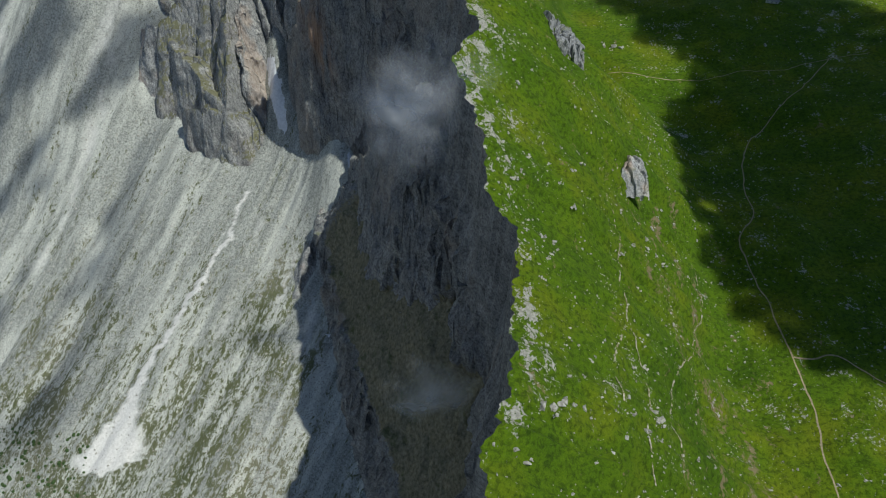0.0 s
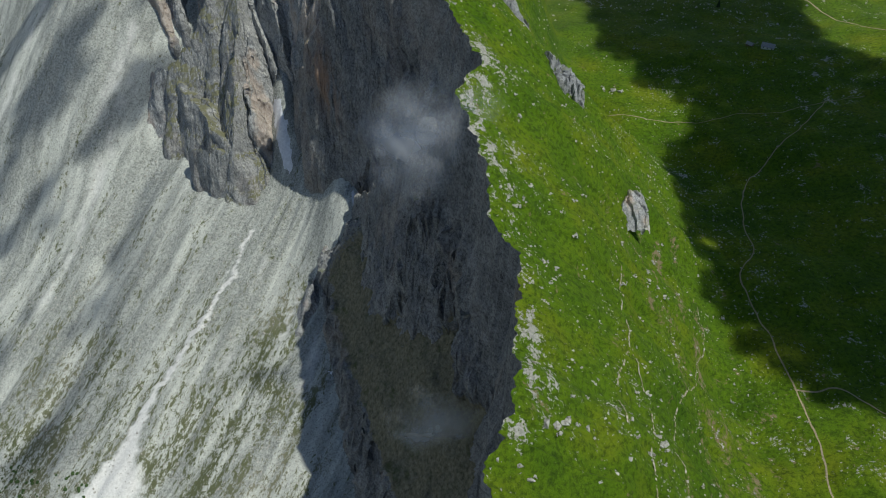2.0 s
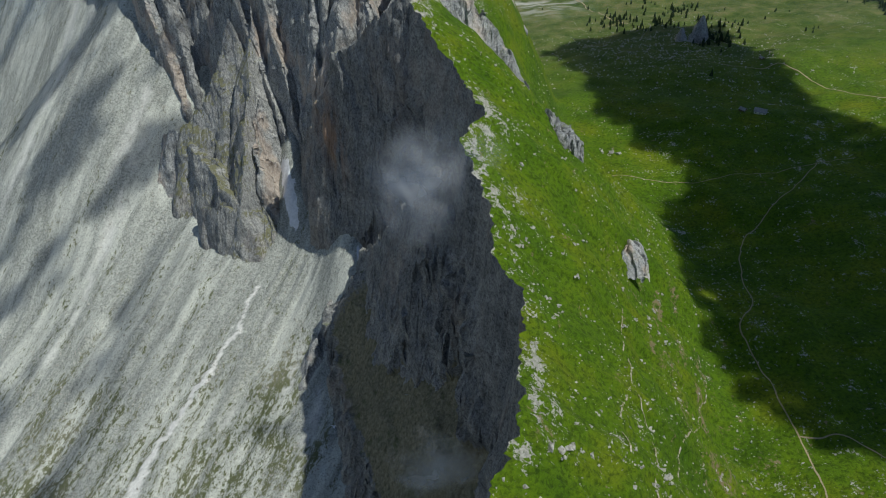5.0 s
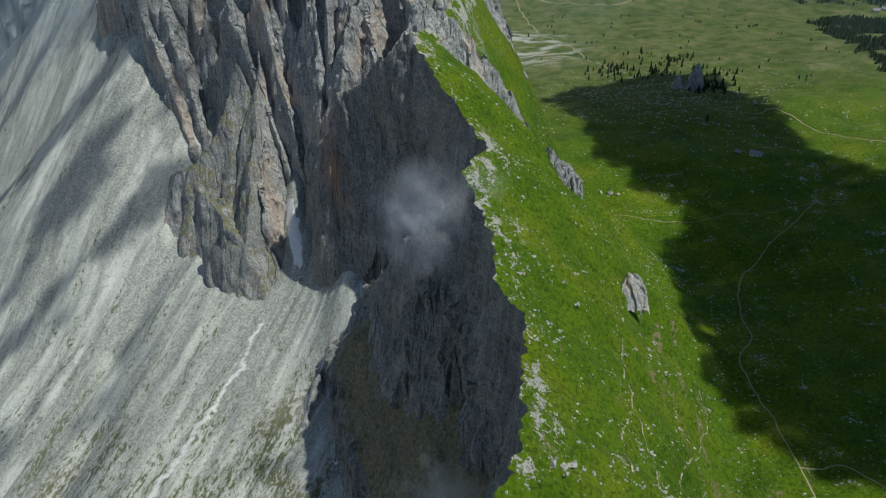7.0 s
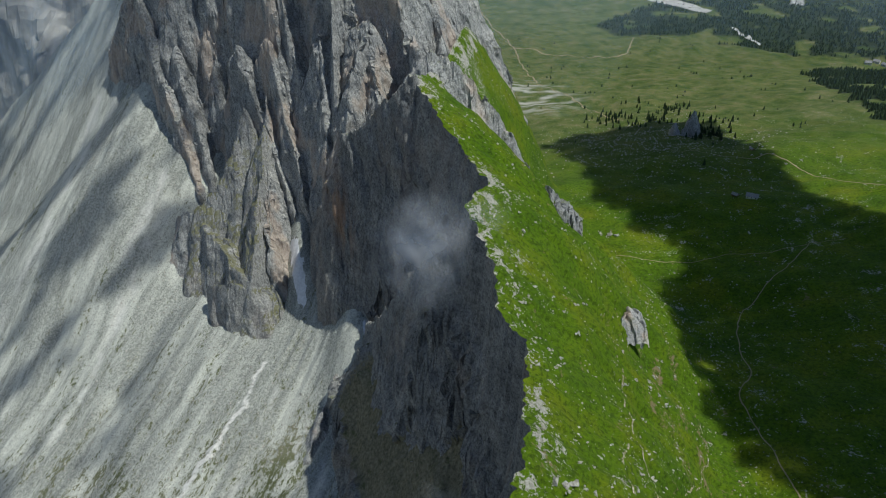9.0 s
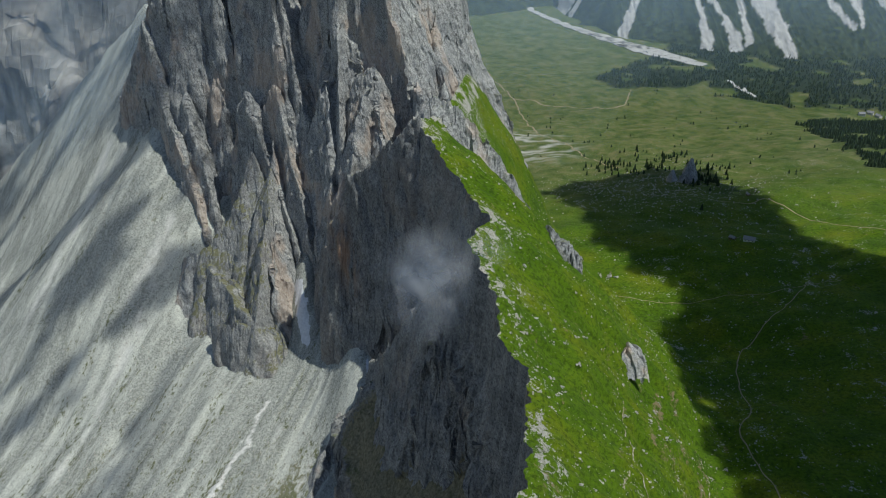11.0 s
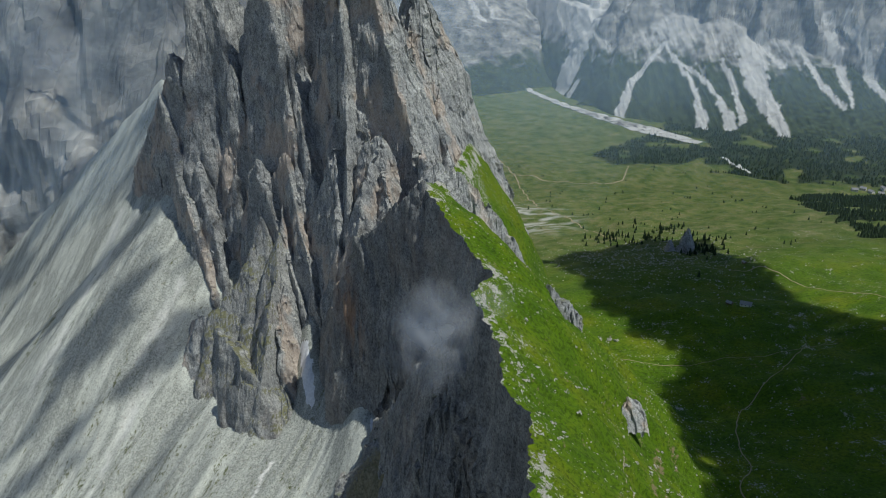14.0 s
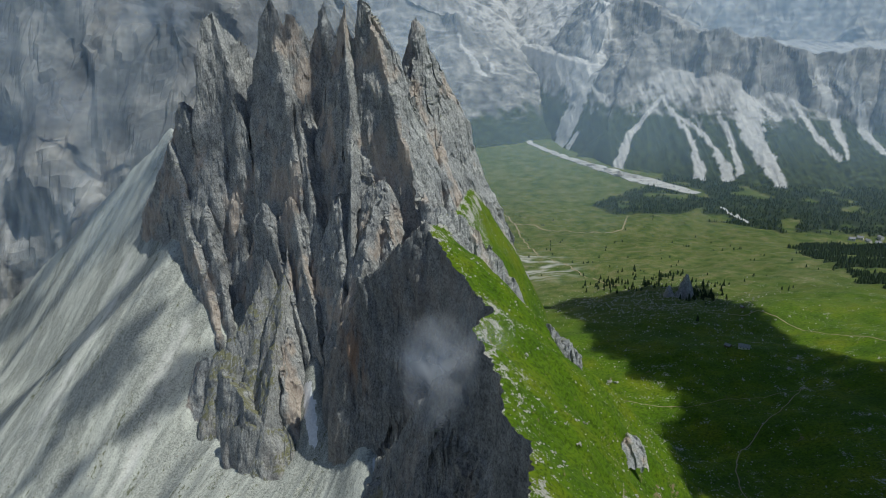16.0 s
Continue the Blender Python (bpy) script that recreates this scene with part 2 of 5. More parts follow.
def rock_colour(n, l, warm=0.3, tone=1.0):
    """Grey dolomite: pale and dark bands, slanting cracks, water streaks, ochre stains."""
    streak = noise_tex(n, l, 1.0, 9, 0.62, stretch=(0.07, 0.07, 0.035))
    base = ramp(n, l, streak, [(0.3, (0.27, 0.275, 0.275)), (0.46, (0.37, 0.375, 0.365)), (0.6, (0.45, 0.45, 0.43)), (0.75, (0.56, 0.56, 0.53))])
    big = noise_tex(n, l, 1.0, 4, 0.55, stretch=(0.03, 0.03, 0.02))
    base = blend(n, l, 0.75, base, ramp(n, l, big, [(0.34, (0.72, 0.74, 0.77)), (0.6, (1, 1, 1))]), "MULTIPLY")
    for turn, wide in (((0.35, 0.5, 0), 0.05), ((-0.3, -0.7, 0.4), 0.11)):
        crack = noise_tex(n, l, 1.0, 4, 0.55, stretch=(3 * wide, 3 * wide, wide * 0.6), turn=turn)
        line = span(n, l, maths(n, l, "ABSOLUTE", maths(n, l, "SUBTRACT", crack, 0.5)), 0.0, 0.03)
        base = blend(n, l, 0.7, base, ramp(n, l, line, [(0.0, (0.55, 0.55, 0.56)), (1.0, (1, 1, 1))]), "MULTIPLY")
    beds = noise_tex(n, l, 1.0, 5, 0.6, stretch=(0.03, 0.03, 0.16), turn=(0.2, -0.15, 0))
    base = blend(n, l, 0.3, base, ramp(n, l, beds, [(0.4, (0.5, 0.5, 0.5)), (0.6, (1, 1, 1))]), "MULTIPLY")
    chip = noise_tex(n, l, 1.0, 7, 0.78, stretch=(0.6, 0.6, 0.45))
    base = blend(n, l, 1.0, base, ramp(n, l, chip, [(0.38, (0.46, 0.46, 0.47)), (0.5, (0.97, 0.97, 0.97)), (0.6, (1.2, 1.2, 1.18))]), "MULTIPLY")
    stain = noise_tex(n, l, 1.0, 4, 0.55, stretch=(0.022, 0.022, 0.012))
    ochre = maths(n, l, "MULTIPLY", span(n, l, stain, 0.52, 0.62), warm)
    base = blend(n, l, ochre, base, (0.52, 0.40, 0.31))
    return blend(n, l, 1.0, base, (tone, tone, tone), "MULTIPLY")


def grass_colour(n, l):
    big = noise_tex(n, l, 0.02, 5, 0.6)
    fine = noise_tex(n, l, 0.35, 8, 0.7)
    a = ramp(n, l, big, [(0.3, (0.052, 0.116, 0.002)), (0.5, (0.090, 0.162, 0.003)), (0.7, (0.155, 0.196, 0.006))])
    a = blend(n, l, 0.8, a, ramp(n, l, fine, [(0.38, (0.30, 0.37, 0.32)), (0.54, (1.04, 1.04, 1))]), "MULTIPLY")
    g = n.new("ShaderNodeNewGeometry")
    s = n.new("ShaderNodeSeparateXYZ")
    l.new(g.outputs["Position"], s.inputs[0])
    dry = maths(n, l, "MULTIPLY", span(n, l, s.outputs[1], 850, 1500), 0.88)
    pasture = ramp(n, l, noise_tex(n, l, 0.028, 9, 0.74), [(0.38, (0.050, 0.085, 0.018)), (0.5, (0.105, 0.130, 0.038)), (0.62, (0.185, 0.172, 0.08))])
    a = blend(n, l, dry, a, pasture)
    blade = noise_tex(n, l, 1.3, 5, 0.7)
    return blend(n, l, 0.5, a, ramp(n, l, blade, [(0.38, (0.45, 0.5, 0.45)), (0.58, (1.1, 1.1, 1.0))]), "MULTIPLY")


def make_rock(name, warm=0.3, turf=0.5, flat=(0.62, 0.85), patchy=(0.45, 0.6), green=(0.10, 0.12, 0.035), tone=1.0):
    m, n, l, b = mat(name, 0.92)
    c = rock_colour(n, l, warm, tone)
    r, g, _ = attr(n, l, "cover")
    grit = noise_tex(n, l, 0.35, 7, 0.7)
    ledgy = span(n, l, maths(n, l, "ADD", r, maths(n, l, "MULTIPLY_ADD", grit, 1.0, -0.5)), 0.35, 0.6)
    c = blend(n, l, ledgy, c, ramp(n, l, grit, [(0.35, (0.10, 0.095, 0.055)), (0.62, (0.26, 0.235, 0.16))]))
    c = blend(n, l, g, c, (0.34, 0.20, 0.12))
    up = up_facing(n, l)
    patch = noise_tex(n, l, 0.05, 5, 0.65)
    ledge = maths(n, l, "MULTIPLY", span(n, l, up, *flat), span(n, l, patch, *patchy))
    c = blend(n, l, maths(n, l, "MULTIPLY", ledge, turf), c, green)
    l.new(c, b.inputs["Base Color"])
    rough = noise_tex(n, l, 1.0, 9, 0.68, stretch=(0.2, 0.2, 0.13))
    bump(n, l, b, maths(n, l, "MULTIPLY_ADD", rough, 1.0, maths(n, l, "MULTIPLY", noise_tex(n, l, 0.8, 6, 0.7), 0.3)), 2.0, 1.0)
    return m


# One rock in two tones: the darker paints shade onto the walls.
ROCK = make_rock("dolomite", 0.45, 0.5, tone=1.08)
CLIFF_SHADED = make_rock("dolomite_shade_toned", 0.2, 0.6, tone=0.72)

# meadow: red = bare limestone, green = trodden soil, blue = pale gravel
MEADOW, mn, ml, mb = mat("alpine_meadow")
r_, g_, b_ = attr(mn, ml, "cover")
fine = noise_tex(mn, ml, 0.45, 7, 0.7)
lime = ramp(mn, ml, noise_tex(mn, ml, 0.6, 7, 0.7), [(0.3, (0.17, 0.165, 0.14)), (0.6, (0.46, 0.45, 0.40))])
rocky = span(mn, ml, maths(mn, ml, "ADD", r_, maths(mn, ml, "MULTIPLY_ADD", fine, 2.6, -1.3)), 0.52, 0.62)
soily = span(mn, ml, maths(mn, ml, "ADD", g_, maths(mn, ml, "MULTIPLY_ADD", noise_tex(mn, ml, 0.25, 7, 0.7), 2.0, -1.0)), 0.4, 0.65)
col = blend(mn, ml, soily, grass_colour(mn, ml), (0.21, 0.17, 0.09))
col = blend(mn, ml, rocky, col, lime)
col = blend(mn, ml, b_, col, (0.46, 0.45, 0.41))
# Darkness under the woods is painted into the ground colour.
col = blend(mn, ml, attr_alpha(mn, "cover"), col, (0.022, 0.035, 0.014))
ml.new(col, mb.inputs["Base Color"])
bump(mn, ml, mb, noise_tex(mn, ml, 0.35, 8, 0.72), 2.2, 0.9)

# scree: red = turf, green = clean pale debris
SCREE, sn, sl, sb = mat("limestone_scree")
r_, g_, b_ = attr(sn, sl, "cover")
TILT = (0, 0, radians(29.4))
tongue = noise_tex(sn, sl, 1.0, 5, 0.55, stretch=(0.030, 0.0026, 0.01), turn=TILT)
run = noise_tex(sn, sl, 1.0, 6, 0.55, stretch=(0.10, 0.007, 0.03), turn=TILT)
fine_run = noise_tex(sn, sl, 1.0, 6, 0.6, stretch=(0.34, 0.035, 0.06), turn=TILT)
grit = noise_tex(sn, sl, 0.42, 9, 0.8)
wide = noise_tex(sn, sl, 0.012, 4, 0.55)
tufts = noise_tex(sn, sl, 1.0, 8, 0.76, stretch=(0.34, 0.15, 0.1), turn=TILT)
clean_run = span(sn, sl, maths(sn, sl, "MULTIPLY_ADD", run, 0.35, tongue), 0.64, 0.74)
stony = ramp(sn, sl, grit, [(0.36, (0.18, 0.19, 0.175)), (0.48, (0.365, 0.38, 0.345)), (0.60, (0.51, 0.525, 0.47))])
smooth_run = ramp(sn, sl, grit, [(0.36, (0.43, 0.445, 0.40)), (0.60, (0.60, 0.615, 0.55))])
col = blend(sn, sl, clean_run, stony, smooth_run)
col = blend(sn, sl, 0.35, col, ramp(sn, sl, run, [(0.38, (0.55, 0.56, 0.56)), (0.52, (1, 1, 1))]), "MULTIPLY")
col = blend(sn, sl, 0.3, col, ramp(sn, sl, fine_run, [(0.36, (0.45, 0.45, 0.44)), (0.50, (1, 1, 1))]), "MULTIPLY")
speck = noise_tex(sn, sl, 0.75, 4, 0.65)
col = blend(sn, sl, 0.8, col, ramp(sn, sl, speck, [(0.36, (0.40, 0.40, 0.40)), (0.47, (1, 1, 1)), (0.58, (1.0, 1.0, 1.0)), (0.66, (1.25, 1.25, 1.22))]), "MULTIPLY")
turfy = span(sn, sl, maths(sn, sl, "ADD", r_, maths(sn, sl, "MULTIPLY_ADD", tufts, 3.4, maths(sn, sl, "MULTIPLY_ADD", grit, 1.6, -2.5))), 0.45, 0.62)
green = ramp(sn, sl, maths(sn, sl, "MULTIPLY_ADD", wide, 0.6, maths(sn, sl, "MULTIPLY", grit, 0.4)), [(0.36, (0.075, 0.09, 0.04)), (0.5, (0.125, 0.135, 0.07)), (0.64, (0.20, 0.195, 0.135))])
col = blend(sn, sl, turfy, col, green)
col = blend(sn, sl, g_, col, ramp(sn, sl, grit, [(0.4, (0.62, 0.61, 0.57)), (0.6, (0.80, 0.79, 0.75))]))
sl.new(col, sb.inputs["Base Color"])
bump(sn, sl, sb, grit, 1.1, 0.8)


# ---- meshes from grids ----
def grid_object(name, x, y, z, keep, material, cover=None, smooth=True, parent=None):
    """A sheet over a grid of places; keep says which cells are there."""
    rows, cols = x.shape
    idx = np.arange(rows * cols).reshape(rows, cols)
    quads = np.stack([idx[:-1, :-1], idx[:-1, 1:], idx[1:, 1:], idx[1:, :-1]], -1)[keep]
    used = np.zeros(rows * cols, bool)
    used[quads.ravel()] = True
    remap = np.cumsum(used) - 1
    quads = remap[quads]
    co = np.stack([x.ravel(), y.ravel(), z.ravel()], -1)[used]
    me = bpy.data.meshes.new(name)
    me.vertices.add(len(co))
    me.vertices.foreach_set("co", co.astype(np.float32).ravel())
    me.loops.add(4 * len(quads))
    me.loops.foreach_set("vertex_index", quads.astype(np.int32).ravel())
    me.polygons.add(len(quads))
    me.polygons.foreach_set("loop_start", np.arange(0, 4 * len(quads), 4, dtype=np.int32))
    me.polygons.foreach_set("use_smooth", np.full(len(quads), smooth))
    me.update(calc_edges=True)
    if cover is not None:
        a = me.attributes.new("cover", "FLOAT_COLOR", "POINT")
        c = cover.reshape(-1, cover.shape[-1])[used]
        if c.shape[1] == 3:
            c = np.concatenate([c, np.zeros((len(co), 1))], 1)
        a.data.foreach_set("color", c.astype(np.float32).ravel())
    me.materials.append(material)
    ob = new(name, me)
    if parent:
        ob.parent = parent
    return ob


def steps(*parts):
    """Positions: (start, end, spacing) stretches joined, or growing ones with a fourth value, the last spacing."""
    out = []
    for p in parts:
        if len(p) == 3:
            out.append(np.arange(p[0], p[1], p[2]))
        else:
            a, b, s0, s1 = p
            count = max(2, int(abs(b - a) / ((s0 + s1) / 2)))
            w = np.linspace(s0, s1, count)
            out.append(a + (b - a) * (np.cumsum(w) - w) / w.sum())
    return np.concatenate(out)


def build_ground():
    off = steps((-3800, -1100, 110, 20), (-1100, -480, 20, 4), (-480, -132, 3.2), (-132, -62, 1.2), (-62, -24, 0.6), (-24, -0.3, 0.35), (0, 215, 1.5), (215, 620, 1.6, 6), (620, 1500, 6, 14), (1500, 4200, 14, 120))
    rows = steps((-350, 225, 30, 1.6), (225, 770, 1.5), (770, 1250, 1.7, 5), (1250, 2300, 5, 12), (2300, 3700, 13), (3700, 5400, 14, 60))
    y, o = np.meshgrid(rows, off, indexing="ij")
    cx, _ = crest(rows)
    fade = 1 - step(np.abs(o), 700, 1500)
    x = o + cx[:, None] * fade 
    z, d = land(x, y)
    sc = scree(x, y)
    # crags: the wall is pushed in and out along ribs and beds
    flat_ledge = (1 - step(np.abs(z - shelf(x, y)), 1, 6)) * step(x - np.interp(y, LIP_Y, LIP_X), -2, 8) * step(y, 300, 380) * (1 - step(y, 600, 650))
    wall = step(-d, 3, 15) * step(z - sc, 2, 16) * (d < 0) * (y < 1100) * (1 - 0.85 * flat_ledge)
    rib = 4.2 * ridged(y / 17 + 0.15 * fbm(y / 9, z / 30, 2, 61), z / 110, 4, 62, 0.55) + 1.3 * fbm(y / 26, z / 9, 3, 66)
    x = x - wall * (rib - 1.0)
    cliff = ((d < -0.3) & (z - sc > 2.5)) & (y < 1150)
    near_wall = (o > -132) & (o <= 0) & (y > 180) & (y < 900)
    cols = np.where(near_wall.any(0))[0]
    rws = np.where(near_wall.any(1))[0]
    cut = (slice(rws[0], rws[-1] + 1), slice(cols[0], cols[-1] + 1))
    y2 = y + wall * 1.0 * fbm(x / 15, z / 18, 3, 69)
    x[cut], y2[cut], z[cut] = craggy(x[cut], y2[cut], z[cut], 1.25 * wall[cut], 63)
    # cover of the meadow
    streaks = fbm((x + 0.2 * y) / 10, y / 34, 4, 71, 0.6)
    lime = 0.08 + 0.20 * streaks + 0.22 * fbm(x / 75, y / 75, 3, 75)
    lime = lime + (0.20 + 0.6 * fbm(y / 14, x / 9, 4, 79, 0.6)) * (1 - step(d, 4.0, 24)) + 0.20 * step(y, 440, 560) * (1 - step(d, 8, 55))
    lime = np.where(d > 210, (0.12 + 0.39 * fbm(x / 14, y / 14, 4, 77, 0.6) + 0.2 * fbm(x / 120, y / 120, 2, 78)) * (1 - step(y, 1250, 1650)), lime)
    soil = 0.10 * step(y, 880, 1300) + 0.05 + (0.36 - 0.2 * step(y, 880, 1300)) * fbm(x / 9, y / 34, 4, 81) + 0.26 * np.exp(-(((d - 135) / 40) ** 2)) * (1 - step(y, 520, 600))
    pale = 0.8 * step(np.exp(-(((x - 190) / 110) ** 2 + ((y - 1700) / 160) ** 2)), 0.15, 0.7) * step(fbm(x / 110, y / 16, 4, 85), -0.05, 0.4)
    woods_dark = wooded(x, y) * step(fbm(x / 25, y / 25, 3, 87), -0.9, -0.4)
    cover = np.clip(np.stack([lime, soil, pale, woods_dark], -1), 0, 1)
    # cover of the scree
    low = 1 - step(sc - 0.25 * (x + 250), 60, 200)
    turf = 0.05 + 0.50 * low + 0.16 * fbm(x / 40, y / 40, 4, 91) + 0.34 * fbm((0.87 * x - 0.49 * y) / 16, (0.49 * x + 0.87 * y) / 130, 5, 93, 0.6) - 0.35 * step(x, -130, -100)
    px, py = x + 5 * fbm(x / 14, y / 14, 3, 95), y + 5 * fbm(x / 14, y / 14, 3, 97)
    line = np.interp(py, [485, 505, 540, 566, 600, 660, 700], [-300, -290, -275, -263, -238, -196, -180])
    width = np.interp(py, [478, 486, 500, 520, 535, 552, 600, 700], [12, 40, 32, 17, 9, 6, 4, 2.5])
    clean = (1 - step(np.abs(px - line), width * 0.7, width)) * (py > 478) * (py < 705)
    for bx, by, ex, ey, w in ((-128, 520, -95, 640, 4), (-160, 560, -115, 660, 2.0), (-205, 560, -150, 700, 2.2), (-112, 548, -104, 600, 6), (-185, 735, -172, 690, 5), (-420, 640, -300, 900, 9), (-520, 800, -370, 1060, 8), (-470, 900, -385, 1200, 12), (-360, 820, -262, 985, 10)):
        k = np.clip((py - by) / (ey - by), 0, 1)
        clean = np.maximum(clean, (1 - step(np.abs(px - bx - k * (ex - bx)), 0, w * 1.3)) * np.clip(4 * k * (1 - k), 0, 1) * 0.55 * step(fbm(px / 12, py / 50, 3, 99), -0.4, 0.4))
    cover2 = np.clip(np.stack([turf - clean, clean, 0 * turf], -1), 0, 1)
    cover3 = np.clip(np.stack([0.95 * flat_ledge * (d < 0), 0 * z, 0 * z], -1), 0, 1)
    cell = lambda a: a[:-1, :-1] & a[1:, :-1] & a[:-1, 1:] & a[1:, 1:]
    is_left = d < -0.3
    left = is_left[:-1, :-1] | is_left[1:, 1:]
    left = left & (y[:-1, :-1] < 2300)
    wallc = left & (cliff[:-1, :-1] | cliff[1:, 1:] | cliff[1:, :-1] | cliff[:-1, 1:])
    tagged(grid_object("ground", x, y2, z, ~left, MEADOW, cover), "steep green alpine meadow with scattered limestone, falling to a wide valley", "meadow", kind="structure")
    tagged(grid_object("cliff_face", x, y2, z, wallc, CLIFF_SHADED, cover3, False), "sheer grey dolomite wall below the grassy crest", "cliff", kind="structure")
    tagged(grid_object("scree_slope", x, y2, z, left & ~wallc, SCREE, cover2), "pale grey limestone scree with dark runnels and sparse turf", "scree", kind="structure")


build_ground()


LIME, ln_, ll_, lb_ = mat("weathered_limestone", 0.9)
ll_.new(ramp(ln_, ll_, noise_tex(ln_, ll_, 0.5, 8, 0.7), [(0.34, (0.13, 0.125, 0.10)), (0.48, (0.36, 0.345, 0.305)), (0.64, (0.54, 0.525, 0.47))]), lb_.inputs["Base Color"])
bump(ln_, ll_, lb_, noise_tex(ln_, ll_, 0.9, 8, 0.7), 0.8, 0.9)


# ---- rock towers ----
def spurs(x, y, segs, seed, warp=7.0, size=1, peaks=()):
    """Height of a rock built of crest lines: each (x0, y0, z0, x1, y1, z1, fall on its left, fall on its right)."""
    k = 46 * size
    wx = x + warp * fbm(x / k, y / k, 2, seed, 0.55) + (0.12 * warp * fbm(x / 9, y / 9, 3, seed + 5) if size == 1 else 0)
    wy = y + warp * fbm(x / k, y / k, 2, seed + 9, 0.55) + (0.12 * warp * fbm(x / 9, y / 9, 3, seed + 13) if size == 1 else 0)
    best, which = np.full(x.shape, -1e4), np.zeros(x.shape, int)
    for x0, y0, z0, x1, y1, z1, fl, fr, group in segs:
        dx, dy = x1 - x0, y1 - y0
        ln = math.hypot(dx, dy) + 1e-6
        s = np.clip(((wx - x0) * dx + (wy - y0) * dy) / ln**2, 0, 1)
        px, py = wx - (x0 + s * dx), wy - (y0 + s * dy)
        side = (px * dy - py * dx) / ln
        dist = np.hypot(px, py)
        fall = fl + (fr - fl) * (0.5 + 0.5 * np.clip(side / (dist + 1e-6), -1, 1))
        here = z0 + s * (z1 - z0) - fall * dist
        which = np.where(here > best, group, which)
        best = np.maximum(best, here)
    for apex, feet, group in peaks:
        high = (apex[0], apex[1], apex[2] + 0.05 * (apex[2] - feet[0][2]))
        here = np.min([face_height(wx, wy, high, f, g) for f, g in zip(feet, feet[1:] + feet[:1])], 0)
        here = np.minimum(here, apex[2] - 1.5 * np.hypot(wx - apex[0], wy - apex[1]))
        which = np.where(here > best, group, which)
        best = np.maximum(best, here)
    return best, which


RIBS = []


def peak(apex, *feet):
    """A sharp peak: flat faces between arêtes that run from its tip to its feet, named in a ring."""
    RIBS.append(len(RIBS))
    turn = ((16, 0), (0, 26), (0, 0), (8, 0))
    return (apex, tuple((apex[0] + 1.28 * (f[0] - apex[0]) + q[0], apex[1] + 1.12 * (f[1] - apex[1]) + q[1], f[2]) for f, q in zip(feet, turn)), RIBS[-1])


def face_height(x, y, a, b, c):
    """Height of the plane through three places."""
    ux, uy, uz = (b[k] - a[k] for k in range(3))
    vx, vy, vz = (c[k] - a[k] for k in range(3))
    nx, ny, nz = uy * vz - uz * vy, uz * vx - ux * vz, ux * vy - uy * vx
    return a[2] - (nx * (x - a[0]) + ny * (y - a[1])) / nz


def chain(points, fl, fr):
    """Crest segments through a line of places, which belong to one rib."""
    RIBS.append(len(RIBS))
    return [(*a, *b, fl, fr, RIBS[-1]) for a, b in zip(points, points[1:])]


def rock(name, label, segs, seed, res=1.15, material=None, warp=4.5, category="rock tower", bury=14, relief=3.0, reach=0.42, pillar=1.0, stain=None, grain=1.0, crag=1.0, peaks=()):
    pts = np.array([q for s in segs for q in (s[:3], s[3:6])] + [p[0] for p in peaks])
    lo, hi = pts[:, :2].min(0), pts[:, :2].max(0)
    rise = pts[:, 2].max() - float(height(pts[:, 0], pts[:, 1]).min())
    pad = max(12.0, rise * reach)
    x, y = np.meshgrid(np.arange(lo[0] - pad, hi[0] + pad, res), np.arange(lo[1] - pad, hi[1] + pad, res))
    z, which = spurs(x, y, segs, seed, warp, 1, peaks)
    z = z + relief * ridged(x / (30 * grain), y / (30 * grain), 5, seed + 21, 0.5)
    # pillars split by cracks
    ux, uy = (x + 9 * fbm(x / 30, y / 30, 3, seed + 51)) / grain, (y + 9 * fbm(x / 30, y / 30, 3, seed + 55)) / grain
    z = z + pillar * (16 * cells(ux / 30, uy / 42, seed + 57) + 7 * cells(ux / 11, uy / 16, seed + 58))
    up = z > height(x, y) - bury
    for _ in range(2):
        near = np.zeros(up.shape, int)
        for a in (-1, 0, 1):
            for b in (-1, 0, 1):
                near += np.roll(np.roll(up, a, 0), b, 1)
        up = near >= 6
    rws, cls = np.where(up.any(1))[0], np.where(up.any(0))[0]
    cut = (slice(max(0, rws[0] - 3), rws[-1] + 4), slice(max(0, cls[0] - 3), cls[-1] + 4))
    x, y, z, which, up = x[cut], y[cut], z[cut], which[cut], up[cut]
    keep = up[:-1, :-1] | up[1:, 1:] | up[1:, :-1] | up[:-1, 1:]
    cover = np.stack([0 * x, stain(x, y, z) if stain else 0 * x, 0 * x], -1)
    fat = up.copy()
    fat[1:] |= up[:-1]
    fat[:-1] |= up[1:]
    fat[:, 1:] |= fat[:, :-1]
    fat[:, :-1] |= fat[:, 1:]
    x, y, z = craggy(x, y, z, crag, seed + 41, fat)
    at = Vector((*pts[:, :2].mean(0), 0))
    at.z = float(height(at.x, at.y))
    groups = sorted({s[8] for s in segs} | {p[2] for p in peaks})
    if len(groups) == 1:
        ob = grid_object(name, x - at.x, y - at.y, z - at.z, keep, material or ROCK, cover, False)
    else:
        ob = new(name)
        for g in groups:
            mine = keep & (which[:-1, :-1] == g)
            if mine.any():
                grid_object("rib", x - at.x, y - at.y, z - at.z, mine, material or ROCK, cover, False, ob)
    ob.location = at
    return tagged(ob, label, category)


